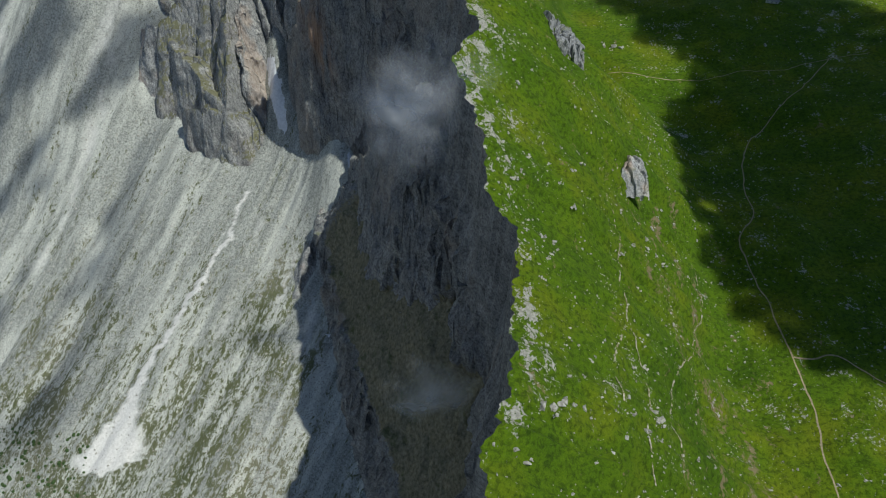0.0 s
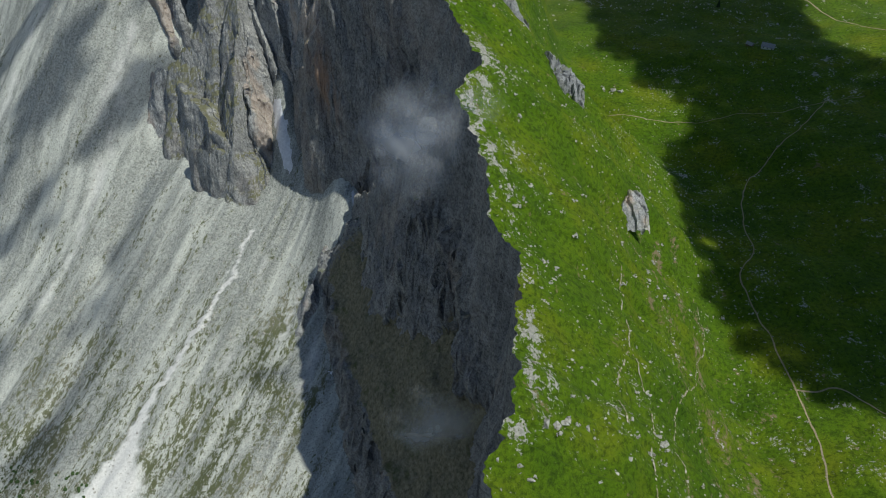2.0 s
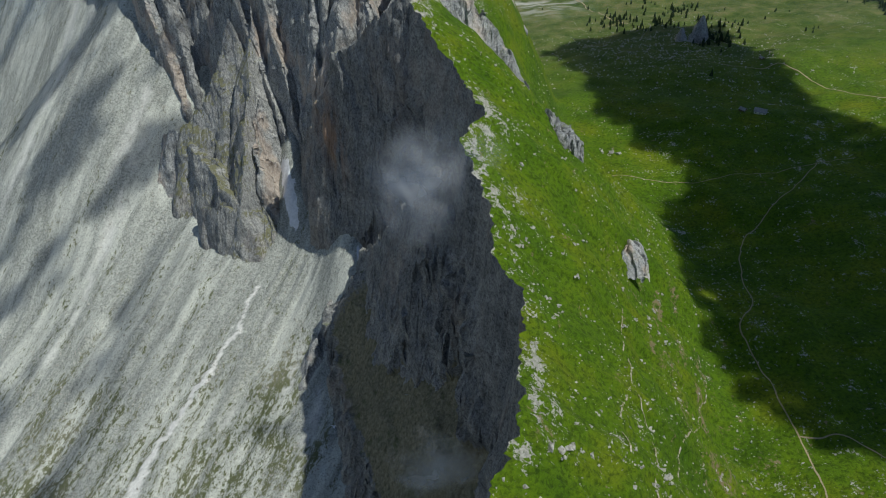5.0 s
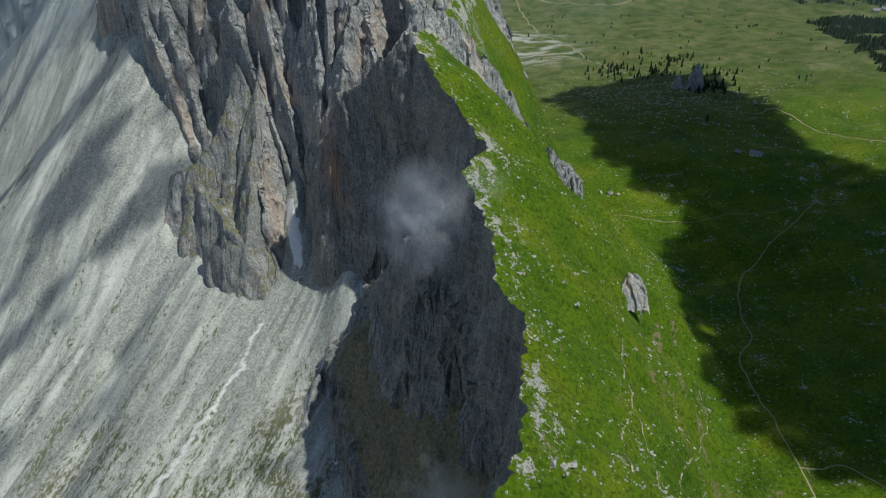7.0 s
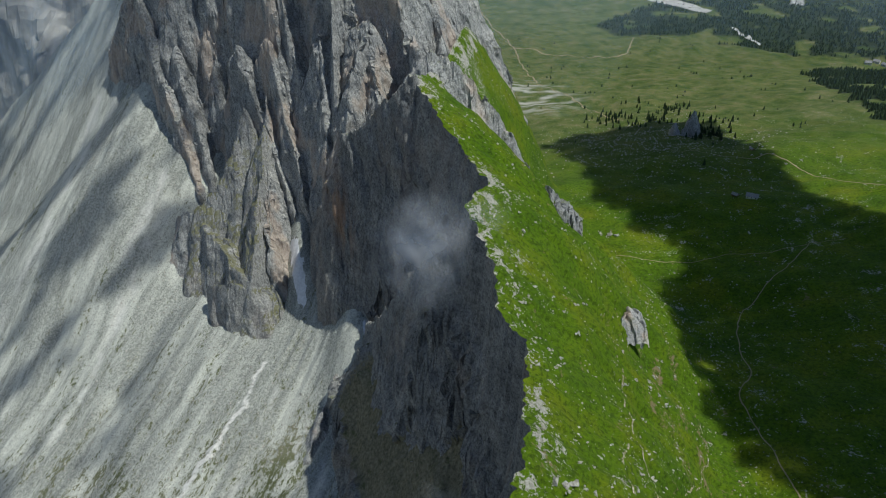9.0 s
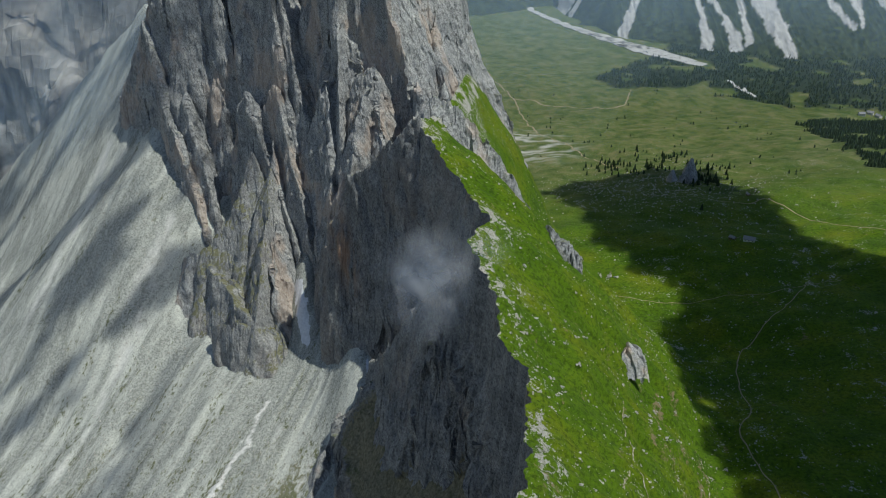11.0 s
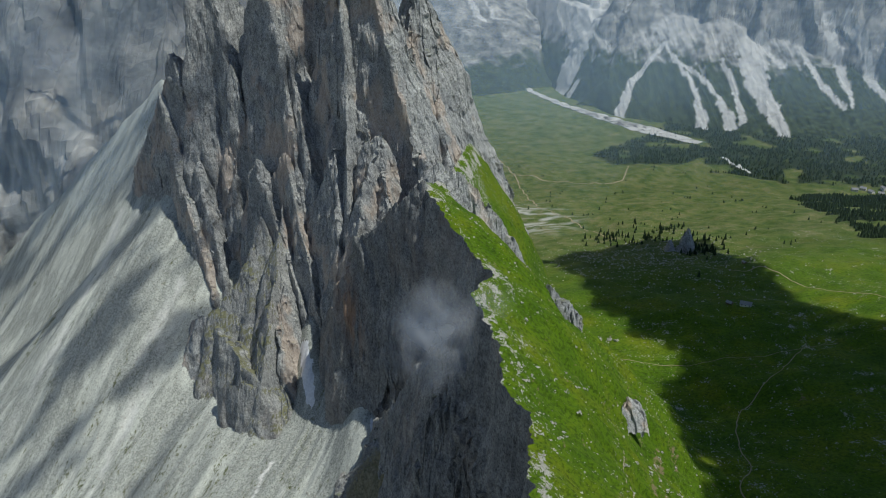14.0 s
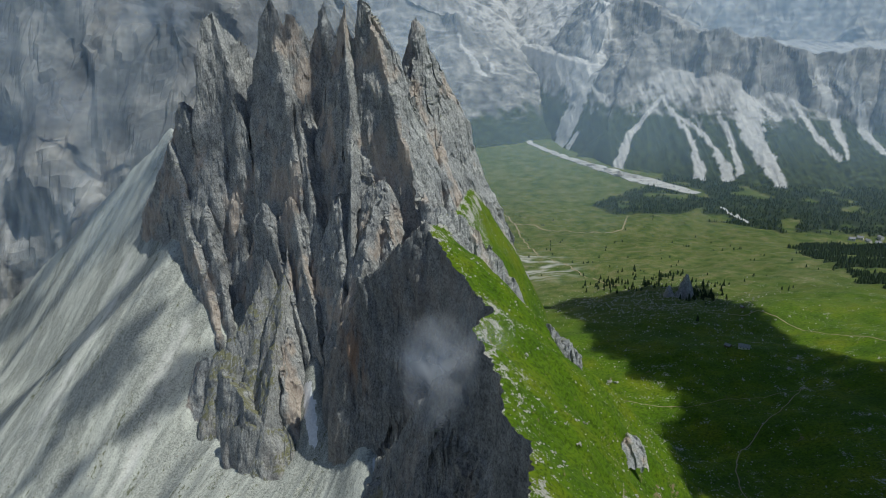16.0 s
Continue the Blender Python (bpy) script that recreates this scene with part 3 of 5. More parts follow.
rock("rock_spire", "tall twin-topped grey dolomite spire with a pale sunlit flank",
     chain([(-58, 830, 496), (-67, 815, 477), (-78, 795, 446), (-84, 775, 398), (-86, 762, 350)], 3.4, 3.6)
     + chain([(-66, 886, 655), (-52, 880, 636), (-38, 876, 585), (-30, 868, 520)], 3.0, 4.0), 101, res=0.8, pillar=0.42, relief=4.0,
     peaks=[peak((-81, 892, 677), (-22, 778, 340), (-126, 892, 360), (-118, 970, 340), (30, 960, 340)),
            peak((-100, 897, 662), (-108, 815, 400), (-158, 915, 400), (-110, 965, 400), (-62, 900, 400)),
            peak((-62, 828, 492), (-60, 740, 330), (-136, 822, 290), (-100, 900, 330), (0, 850, 330)),
            peak((-112, 846, 470), (-116, 770, 280), (-162, 850, 290), (-120, 900, 340), (-78, 830, 330))])
rock("rock_spire", "pale sunlit rock horn standing behind the spire",
     chain([(-30, 956, 630), (-25, 955, 641), (-16, 960, 622), (3, 968, 590), (23, 972, 526), (39, 975, 474), (46, 970, 430)], 5.0, 2.8)
     + chain([(-25, 955, 639), (-33, 930, 576), (-41, 900, 524), (-34, 870, 490), (-26, 830, 480), (-14, 790, 474)], 2.9, 5.0)
     + chain([(3, 968, 590), (0, 925, 525), (4, 880, 478), (10, 840, 462)], 2.6, 3.2), 104, res=0.8, pillar=0.3, crag=1.0)
rock("rock_tower", "reddish brown dolomite tower with pale pinnacles",
     chain([(-206, 968, 640), (-190, 965, 668), (-178, 964, 640), (-169, 962, 648), (-150, 966, 612), (-132, 967, 652), (-122, 972, 610)], 6.0, 6.0)
     + chain([(-151, 930, 559), (-158, 915, 517), (-164, 900, 470)], 5.5, 3.6)
     + chain([(-178, 872, 405), (-179, 850, 371), (-176, 800, 296), (-174, 775, 268)], 2.6, 5.0), 111, res=0.8, pillar=0.42, relief=4.0,
     peaks=[peak((-190, 965, 668), (-168, 868, 380), (-262, 985, 420), (-205, 1060, 420), (-140, 985, 420)),
            peak((-132, 967, 652), (-112, 868, 380), (-186, 965, 420), (-140, 1040, 420), (-80, 975, 420)),
            peak((-166, 935, 566), (-150, 850, 370), (-214, 935, 380), (-166, 1000, 400), (-118, 935, 390)),
            peak((-128, 912, 545), (-122, 835, 350), (-168, 915, 380), (-128, 970, 400), (-92, 905, 390)),
            peak((-172, 885, 461), (-152, 806, 278), (-214, 890, 320), (-176, 950, 330), (-132, 878, 330)),
            peak((-204, 898, 440), (-184, 838, 320), (-248, 908, 300), (-204, 960, 330), (-172, 900, 340))])
rock("rock_tower", "broad dolomite tower with a red-stained front and pale rib",
     chain([(-285, 992, 624), (-271, 1000, 649), (-256, 1005, 634), (-240, 1015, 618), (-226, 1025, 590)], 6.0, 6.0)
     + chain([(-246, 985, 552), (-240, 972, 507), (-236, 957, 454), (-241, 945, 408), (-236, 930, 363)], 5.0, 4.5), 121, res=0.8, pillar=0.42, relief=4.0,
     peaks=[peak((-268, 1002, 650), (-226, 926, 350), (-338, 1012, 360), (-330, 1100, 400), (-200, 1040, 400)),
            peak((-252, 986, 566), (-218, 918, 350), (-300, 985, 350), (-262, 1050, 380), (-205, 990, 380)),
            peak((-318, 1010, 545), (-292, 930, 350), (-378, 1024, 380), (-340, 1090, 400), (-270, 1010, 400)),
            peak((-342, 1010, 498), (-318, 940, 360), (-392, 1030, 380), (-350, 1080, 400), (-300, 1010, 400))])
TURFY = make_rock("turfy_dolomite", 0.1, 0.9, (0.34, 0.55), (0.38, 0.50), (0.16, 0.16, 0.085))
rock("rock_buttress", "grey rock buttress with turf ledges above the scree",
     chain([(-180, 850, 372), (-182, 800, 312), (-188, 775, 278), (-192, 752, 248)], 4.0, 2.6)
     + chain([(-192, 752, 246), (-216, 758, 240), (-236, 768, 230), (-246, 776, 220)], 5.0, 1.2)
     + chain([(-200, 872, 385), (-216, 858, 345), (-238, 846, 306), (-262, 838, 280)], 2.2, 3.4)
     + chain([(-250, 830, 270), (-232, 804, 264), (-214, 778, 256), (-196, 758, 248)], 0.8, 3.0), 131, 1.1, TURFY, relief=2.2, pillar=0.28, crag=0.6, bury=16)
rock("rock_mound", "rounded dark rock mound standing in the scree",
     chain([(-262, 838, 274), (-283, 852, 278), (-296, 868, 264)], 2.4, 2.4), 135, 1.1, relief=2.0, pillar=0.2, category="rock", crag=0.6, bury=16)
rock("rock_spur", "slabby wall with painted shade and an ochre stain at the ridge end",
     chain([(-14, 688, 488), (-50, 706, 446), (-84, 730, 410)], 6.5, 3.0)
     + chain([(-84, 730, 410), (-106, 750, 352), (-124, 778, 300)], 6.5, 3.0), 141, 0.75, CLIFF_SHADED, relief=2.4, pillar=0.3, crag=0.7, bury=8,
     stain=lambda x, y, z: np.exp(-(((x + 88 + 0.15 * (z - 340)) / 11) ** 2 + ((z - 345) / 34) ** 2)) * 0.75 * step(fbm(x / 5, z / 30, 3, 7), -0.5, 0.2))
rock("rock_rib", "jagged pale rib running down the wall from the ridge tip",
     chain([(20, 534, 450), (-4, 565, 402), (-22, 585, 362), (-48, 626, 302), (-68, 666, 254)], 3.6, 3.6), 145, 0.9, CLIFF_SHADED, warp=4.0, relief=2.6, category="rock rib", pillar=0.35, crag=0.7, bury=8)
rock("rock_rib", "low grey rib beside the snow at the foot of the wall",
     chain([(-98, 655, 206), (-112, 628, 180), (-122, 605, 158)], 1.2, 1.6), 147, 1.4, None, warp=3.0, relief=2.0, category="rock rib", bury=4, pillar=0.2, crag=0.6)
rock("rock_outcrop", "stepped grey rock band in the grass below the spire",
     chain([(-2, 792, 476), (28, 778, 452), (52, 764, 428), (70, 745, 410)], 2.6, 1.1), 151, 1.5, None, warp=3.0, category="rock outcrop", bury=5, relief=2.4, pillar=0.35, grain=0.5, crag=0.6)
rock("rock_outcrop", "broken grey outcrop stepping down the meadow",
     chain([(92, 672, 390), (102, 655, 380), (112, 636, 362)], 0.9, 1.9), 153, 0.8, None, warp=3.0, category="rock outcrop", bury=3, relief=3.0, pillar=0.5, grain=0.35, crag=0.7)
BLOCK = make_rock("pinkish_limestone", 0.9, 0.4, tone=1.1)
rock("rock_outcrop", "large pinkish grey limestone block jutting out of the meadow",
     chain([(143, 558, 351), (140, 551, 352), (137, 545, 350)], 0.9, 1.2), 161, 0.6, BLOCK, warp=2.0, category="rock outcrop", bury=3, relief=1.6, pillar=0.18, grain=0.3, crag=0.45)
rock("rock_pinnacle", "dark leaning limestone fang among small conifers",
     chain([(380, 1236, 186), (398, 1246, 216), (404, 1252, 214)], 2.2, 3.4), 157, 1.0, None, warp=2.0, category="rock pinnacle", bury=4, relief=1.8, pillar=0.2, grain=0.4, crag=0.5)
rock("rock_pinnacle", "smaller limestone fang beside the leaning one",
     chain([(362, 1240, 186), (370, 1246, 201), (374, 1250, 198)], 2.4, 1.6), 159, 1.5, None, warp=2.0, category="rock pinnacle", bury=4, relief=1.5, pillar=0.15, grain=0.4, crag=0.5)

# ---- far mountains ----
FAR, fn, fl_, fb = mat("far_mountain")
r_, g_, b_ = attr(fn, fl_, "cover")
grain = noise_tex(fn, fl_, 1.0, 9, 0.62, stretch=(0.016, 0.016, 0.012))
beds = noise_tex(fn, fl_, 1.0, 4, 0.6, stretch=(0.003, 0.003, 0.045))
chips = noise_tex(fn, fl_, 0.11, 6, 0.7)
col = ramp(fn, fl_, grain, [(0.36, (0.10, 0.105, 0.11)), (0.5, (0.22, 0.22, 0.21)), (0.64, (0.38, 0.365, 0.33))])
col = blend(fn, fl_, 0.5, col, ramp(fn, fl_, beds, [(0.42, (0.55, 0.55, 0.56)), (0.56, (1.1, 1.08, 1.04))]), "MULTIPLY")
col = blend(fn, fl_, 0.6, col, ramp(fn, fl_, chips, [(0.38, (0.5, 0.5, 0.5)), (0.56, (1.1, 1.1, 1.1))]), "MULTIPLY")
rest = span(fn, fl_, maths(fn, fl_, "MULTIPLY_ADD", grain, 0.5, up_facing(fn, fl_)), 1.10, 1.22)
loose = ramp(fn, fl_, noise_tex(fn, fl_, 0.05, 6, 0.7), [(0.35, (0.36, 0.355, 0.335)), (0.65, (0.56, 0.55, 0.52))])
col = blend(fn, fl_, maths(fn, fl_, "MULTIPLY", rest, 0.35), col, loose)
col = blend(fn, fl_, g_, col, ramp(fn, fl_, noise_tex(fn, fl_, 0.075, 8, 0.75), [(0.40, (0.008, 0.018, 0.008)), (0.52, (0.030, 0.046, 0.017)), (0.64, (0.10, 0.12, 0.045))]))
col = blend(fn, fl_, r_, col, loose)
fl_.new(col, fb.inputs["Base Color"])
bump(fn, fl_, fb, chips, 5.0, 0.6)


def near_line(x, y, pts):
    """How deep a place lies inside a band through (x, y, half width) places: 1 on its line, 0 at its rim."""
    best = np.full(x.shape, -1.0)
    for (x0, y0, w0), (x1, y1, w1) in zip(pts, pts[1:]):
        dx, dy = x1 - x0, y1 - y0
        s = np.clip(((x - x0) * dx + (y - y0) * dy) / (dx * dx + dy * dy), 0, 1)
        best = np.maximum(best, 1 - np.hypot(x - x0 - s * dx, y - y0 - s * dy) / (w0 + s * (w1 - w0)))
    return best


def massif(name, label, segs, box, seed, res, foot, warp=30.0, relief=16.0, fans=(), apron=None, pale=None, tree_line=0.42, beds=2.0, crag=0.5):
    """A far mountain: cliffs above, an apron with fans of debris and woods below."""
    x, y = np.meshgrid(np.arange(box[0], box[1], res), np.arange(box[2], box[3], res))
    z, _ = spurs(x, y, segs, seed, warp, 3)
    rel = np.clip((z - foot) / 420, 0, 1)
    z = z + relief * (0.25 + rel) * (ridged(x / 230, y / 230, 4, seed + 21, 0.45) + 0.15 * fbm(x / 60, y / 60, 2, seed + 25))
    # beds: ledges between upright bands
    bed = z / 52 + 0.5 * fbm(x / 400, y / 400, 3, seed + 61)
    z = z + beds * np.sin(2 * np.pi * bed) * step(rel, 0.35, 0.6)
    rockface = np.ones_like(z)
    if apron:
        low = apron(x, y) + 5 * fbm(x / 90, y / 140, 4, seed + 65) + 7 * ridged(x / 70, y / 300, 3, seed + 67)
        rockface = step(z - low, -4, 14)
        z = smax(z, low, 8.0)
        rel = np.clip((z - foot) / 420, 0, 1)
    x0, y0 = x, y
    if crag:
        x, y, z = craggy(x, y, z, crag * np.clip(0.15 + rockface, 0, 1) * step(rel, 0.05, 0.3), seed + 91, None, 7.0)
    g = height(x, y)
    up = z > g - 60
    keep = up[:-1, :-1] | up[1:, 1:] | up[1:, :-1] | up[:-1, 1:]
    x, y, x1, y1 = x0, y0, x, y
    wob = 7 * fbm(x / 45, y / 45, 3, seed + 81)
    debris = 0.6 * (1 - 0.8 * rockface) * step(rel + 0.2 * fbm(x / 26, y / 150, 4, seed + 83, 0.6), 0.48, 0.55)
    for pts in fans:
        debris = np.maximum(debris, step(near_line(x + wob, y + wob, pts) + 0.28 * fbm(x / 16, y / 60, 3, seed + 85), 0.08, 0.16))
    if pale:
        debris = np.maximum(debris, pale(x, y, z))
    woods = 1 - step(rel + 0.10 * fbm(x / 60, y / 60, 4, seed + 71) + 0.05 * rockface, tree_line - 0.07, tree_line + 0.07)
    cover = np.clip(np.stack([debris, woods, 0 * z], -1), 0, 1)
    return tagged(grid_object(name, x1, y1, z, keep, FAR, cover, False), label, "mountain")


massif("mountain_wall", "huge shaded mountain wall behind the towers",
       chain([(-1500, 1480, 720), (-800, 1480, 800), (-420, 1440, 780), (-230, 1560, 700), (-120, 1800, 520), (-40, 2050, 250)], 1.8, 2.4)
       + chain([(-640, 1460, 720), (-600, 1370, 520), (-590, 1300, 300)], 2.4, 2.4) + chain([(-460, 1430, 700), (-440, 1360, 520), (-430, 1290, 360)], 2.4, 2.4)
       + chain([(-820, 1450, 700), (-800, 1340, 420), (-780, 1260, 220)], 2.4, 2.4), (-1700, 420, 1000, 2500), 161, 6.0, 60, 30.0, 24.0, tree_line=0.0, beds=2.0, crag=0.9,
       pale=lambda x, y, z: 0.8 * (1 - step(z + 40 * fbm(x / 30, y / 90, 4, 163), 340, 460)) * step(fbm(x / 22, z / 90, 4, 165), -0.35, 0.15))
FOOT_X, FOOT_Y = [100, 250, 330, 420, 520, 644, 890, 1153, 1500, 2500], [4450, 3980, 3740, 3500, 3200, 2900, 2730, 2600, 2560, 2500]
FANS = [((886, 3276, 9), (818, 3207, 13), (721, 3109, 18), (676, 3007, 22), (647, 2938, 26)),
        ((884, 3267, 9), (913, 3129, 13), (929, 2991, 14), (918, 2839, 19), (894, 2745, 40)),
        ((923, 3135, 9), (974, 3037, 11), (993, 2910, 13), (1002, 2763, 28)), ((1058, 3113, 9), (1061, 2963, 12), (1041, 2764, 13)),
        ((1180, 3166, 55), (1164, 3075, 60), (1140, 2958, 47), (1140, 2833, 35), (1145, 2709, 26), (1148, 2607, 13))]
SIDE_FANS = [((1338, 3123, 10), (1351, 2974, 14), (1366, 2854, 13), (1392, 2780, 11)), ((1442, 3126, 27), (1454, 3025, 22), (1439, 2896, 17), (1415, 2778, 8)),
             ((1498, 3104, 16), (1524, 2993, 17), (1529, 2861, 17), (1557, 2777, 12)), ((1224, 3135, 23), (1257, 3022, 18)),
             ((552, 3305, 19), (501, 3263, 14), (515, 3168, 10)), ((840, 4200, 40), (712, 3850, 78), (614, 3550, 66), (518, 3380, 54), (439, 3280, 29))]
massif("mountain", "limestone mountain across the valley with pale debris fans and dark woods",
       chain([(700, 4150, 520), (773, 3900, 535), (893, 3800, 534), (1001, 3620, 465), (1107, 3480, 426), (1265, 3330, 402), (1417, 3200, 358), (1531, 3120, 360), (1641, 3060, 384), (2500, 2900, 380)], 0.35, 1.6)
       + chain([(1001, 3600, 440), (813, 3520, 400), (756, 3380, 245), (655, 3180, 95)], 1.5, 0.9)
       + chain([(1265, 3330, 400), (1235, 3230, 300)], 2.0, 2.0) + chain([(1417, 3200, 356), (1400, 3110, 270)], 2.0, 2.0)
       + chain([(1107, 3480, 420), (1075, 3360, 300)], 1.8, 1.8) + chain([(1641, 3060, 380), (1620, 2960, 290)], 2.0, 2.0)
       + chain([(773, 3900, 520), (690, 3640, 270), (640, 3480, 150)], 1.3, 1.3), (60, 2520, 2350, 4300), 171, 7.0, -15, 26.0, 17.0,
       fans=FANS + SIDE_FANS, apron=lambda x, y: np.minimum(-12 + 0.44 * (y - 75 - np.interp(x, FOOT_X, FOOT_Y)), 262 + 0.05 * (y - 3200)))
massif("mountain", "grey peaks above a pale scree basin closing the side valley",
       chain([(-215, 4250, 608), (7, 4150, 475), (70, 4100, 493), (142, 4050, 349), (242, 3980, 221), (338, 3900, 81)], 1.0, 1.3)
       + chain([(70, 4100, 493), (204, 4200, 277), (315, 4150, 141)], 1.4, 1.2) + chain([(142, 4050, 349), (188, 3880, 126)], 1.4, 1.4)
       + chain([(-300, 4600, 760), (252, 5250, 560), (511, 5300, 540), (868, 4700, 560), (950, 4400, 540)], 0.9, 0.55), (-700, 1250, 3050, 5400), 181, 10.0, 0, 30.0, 13.0,
       fans=[((90, 4000, 10), (148, 3880, 16), (204, 3780, 14)), ((192, 3960, 8), (242, 3880, 9), (264, 3800, 7))],
       pale=lambda x, y, z: 0.85 * step(y, 4050, 4350) * step(fbm(x / 60, y / 160, 4, 187, 0.6) + 0.4 * (1 - np.abs(x - 560) / 420), -0.25, 0.35), tree_line=0.3)
massif("mountain", "blue hazy peaks on the far horizon",
       chain([(900, 5300, 740), (1300, 4900, 620), (1700, 4950, 760), (2150, 4700, 690), (2900, 4600, 800), (4200, 4500, 800)], 0.9, 0.85)
       + chain([(1300, 4900, 620), (1400, 4500, 330)], 0.9, 0.9) + chain([(2150, 4700, 690), (2100, 4250, 360)], 0.9, 0.9), (600, 4200, 3700, 5600), 191, 22.0, 0, 40.0, 22.0, tree_line=0.2)

# ---- cloud that shades the valley ----
CLOUD, cn, cl, cb = mat("cloud", 1.0)
cb.inputs["Base Color"].default_value = (0.9, 0.9, 0.92, 1)
thin, veil = cn.new("ShaderNodeBsdfTransparent"), cn.new("ShaderNodeMixShader")
veil.inputs[0].default_value = 0.35
cl.new(cb.outputs[0], veil.inputs[1])
cl.new(thin.outputs[0], veil.inputs[2])
cl.new(veil.outputs[0], cn["Material Output"].inputs[0])
SHADE = [(212, 1150), (210, 975), (232, 863), (285, 800), (266, 790), (222, 712), (204, 616), (203, 545), (212, 506), (222, 462), (250, 430), (330, 395), (460, 390), (760, 430), (900, 560), (700, 680), (560, 770), (470, 830), (460, 900), (460, 1050), (480, 1180), (500, 1290), (430, 1345), (300, 1335), (222, 1240)]


def inside(px, py, poly):
    hit = False
    for (ax, ay), (bx, by) in zip(poly, poly[1:] + poly[:1]):
        if (ay > py) != (by > py) and px < (bx - ax) * (py - ay) / (by - ay) + ax:
            hit = not hit
    return hit


def lump(bm, at, radius, sub, seed, squash=(1, 1, 1), rough=0.25):
    m = Matrix.Translation(at) @ Matrix.Diagonal((*[radius * s for s in squash], 1))
    made = bmesh.ops.create_icosphere(bm, subdivisions=sub, radius=1.0)["verts"]
    for v in made:
        v.co = m @ (v.co * (1 + rough * noise.noise(v.co * 1.7 + Vector((seed, seed * 0.7, 3)))))


def build_shade_cloud(shade, level, rise, label, gap, seed):
    rnd = random.Random(seed)
    bm = bmesh.new()
    k = rise / SUN_TO.z
    xs, ys = [p[0] for p in shade], [p[1] for p in shade]
    for gx in range(min(xs) - gap, max(xs) + gap, gap):
        for gy in range(min(ys) - gap, max(ys) + gap, gap):
            x, y = gx + rnd.uniform(-0.36, 0.36) * gap, gy + rnd.uniform(-0.36, 0.36) * gap
            if inside(x, y, shade):
                edge = not all(inside(x + a * gap, y + b * gap, shade) for a, b in ((1, 0), (-1, 0), (0, 1), (0, -1)))
                base = Vector((x, y, level))
                lump(bm, base + SUN_TO * k + Vector((0, 0, rnd.uniform(0, 25))), gap * (rnd.uniform(0.4, 1.0) if edge else 1.22), 1, rnd.random() * 50, (1, 1, 0.7))
    me = bpy.data.meshes.new("cloud")
    bm.to_mesh(me)
    bm.free()
    me.materials.append(CLOUD)
    tagged(new("cloud", me), label, "cloud")


build_shade_cloud(SHADE, 250, 900, "thick white cumulus cloud whose shadow lies on the valley", 22, 5)


# ---- small things ----
def part(name, bm, material, parent=None, label="", smooth=False):
    me = bpy.data.meshes.new(name)
    bm.to_mesh(me)
    bm.free()
    for p in me.polygons:
        p.use_smooth = smooth
    me.materials.append(material)
    ob = new(name, me)
    if parent:
        ob.parent = parent
    if label:
        ob["label"] = label
    return ob


def boulder_mesh(seed, squash):
    """An angular, cracked block."""
    rnd = random.Random(seed + 50)
    bm = bmesh.new()
    for k in range(6):
        off = Vector((rnd.uniform(-1.3, 1.3), rnd.uniform(-1.0, 1.0), rnd.uniform(-0.35, 0.0))) if k else Vector()
        s = 0.8 if k == 0 else rnd.uniform(0.2, 0.55)
        made = []
        for _ in range(12):
            v = Vector((rnd.gauss(0, 1), rnd.gauss(0, 1), rnd.gauss(0, 1))).normalized() * rnd.uniform(0.7, 1.15)
            made.append(bm.verts.new(Vector((v.x * squash[0], v.y * squash[1], v.z * squash[2])) * s + off))
        bmesh.ops.convex_hull(bm, input=made)
    loose = [v for v in bm.verts if not v.link_faces]
    bmesh.ops.delete(bm, geom=loose, context="VERTS")
    me = bpy.data.meshes.new("boulder")
    bm.to_mesh(me)
    bm.free()
    me.materials.append(LIME)
    return me


BOULDERS = [boulder_mesh(k, q) for k, q in enumerate([(1, 0.8, 0.6), (1, 0.6, 0.75), (0.8, 1, 0.55), (1, 1, 0.8), (0.7, 1.2, 0.6), (1.3, 0.7, 0.7)])]


def boulder(x, y, size, rnd, label):
    ob = new("boulder", BOULDERS[rnd.randrange(6)])
    ob.location = spot(x, y, size * 0.06)
    ob.rotation_euler = (rnd.uniform(-0.3, 0.3), rnd.uniform(-0.3, 0.3), rnd.uniform(0, 6.3))
    ob.scale = (size, size, size)
    return tagged(ob, label, "boulder", "boulders on the meadow")


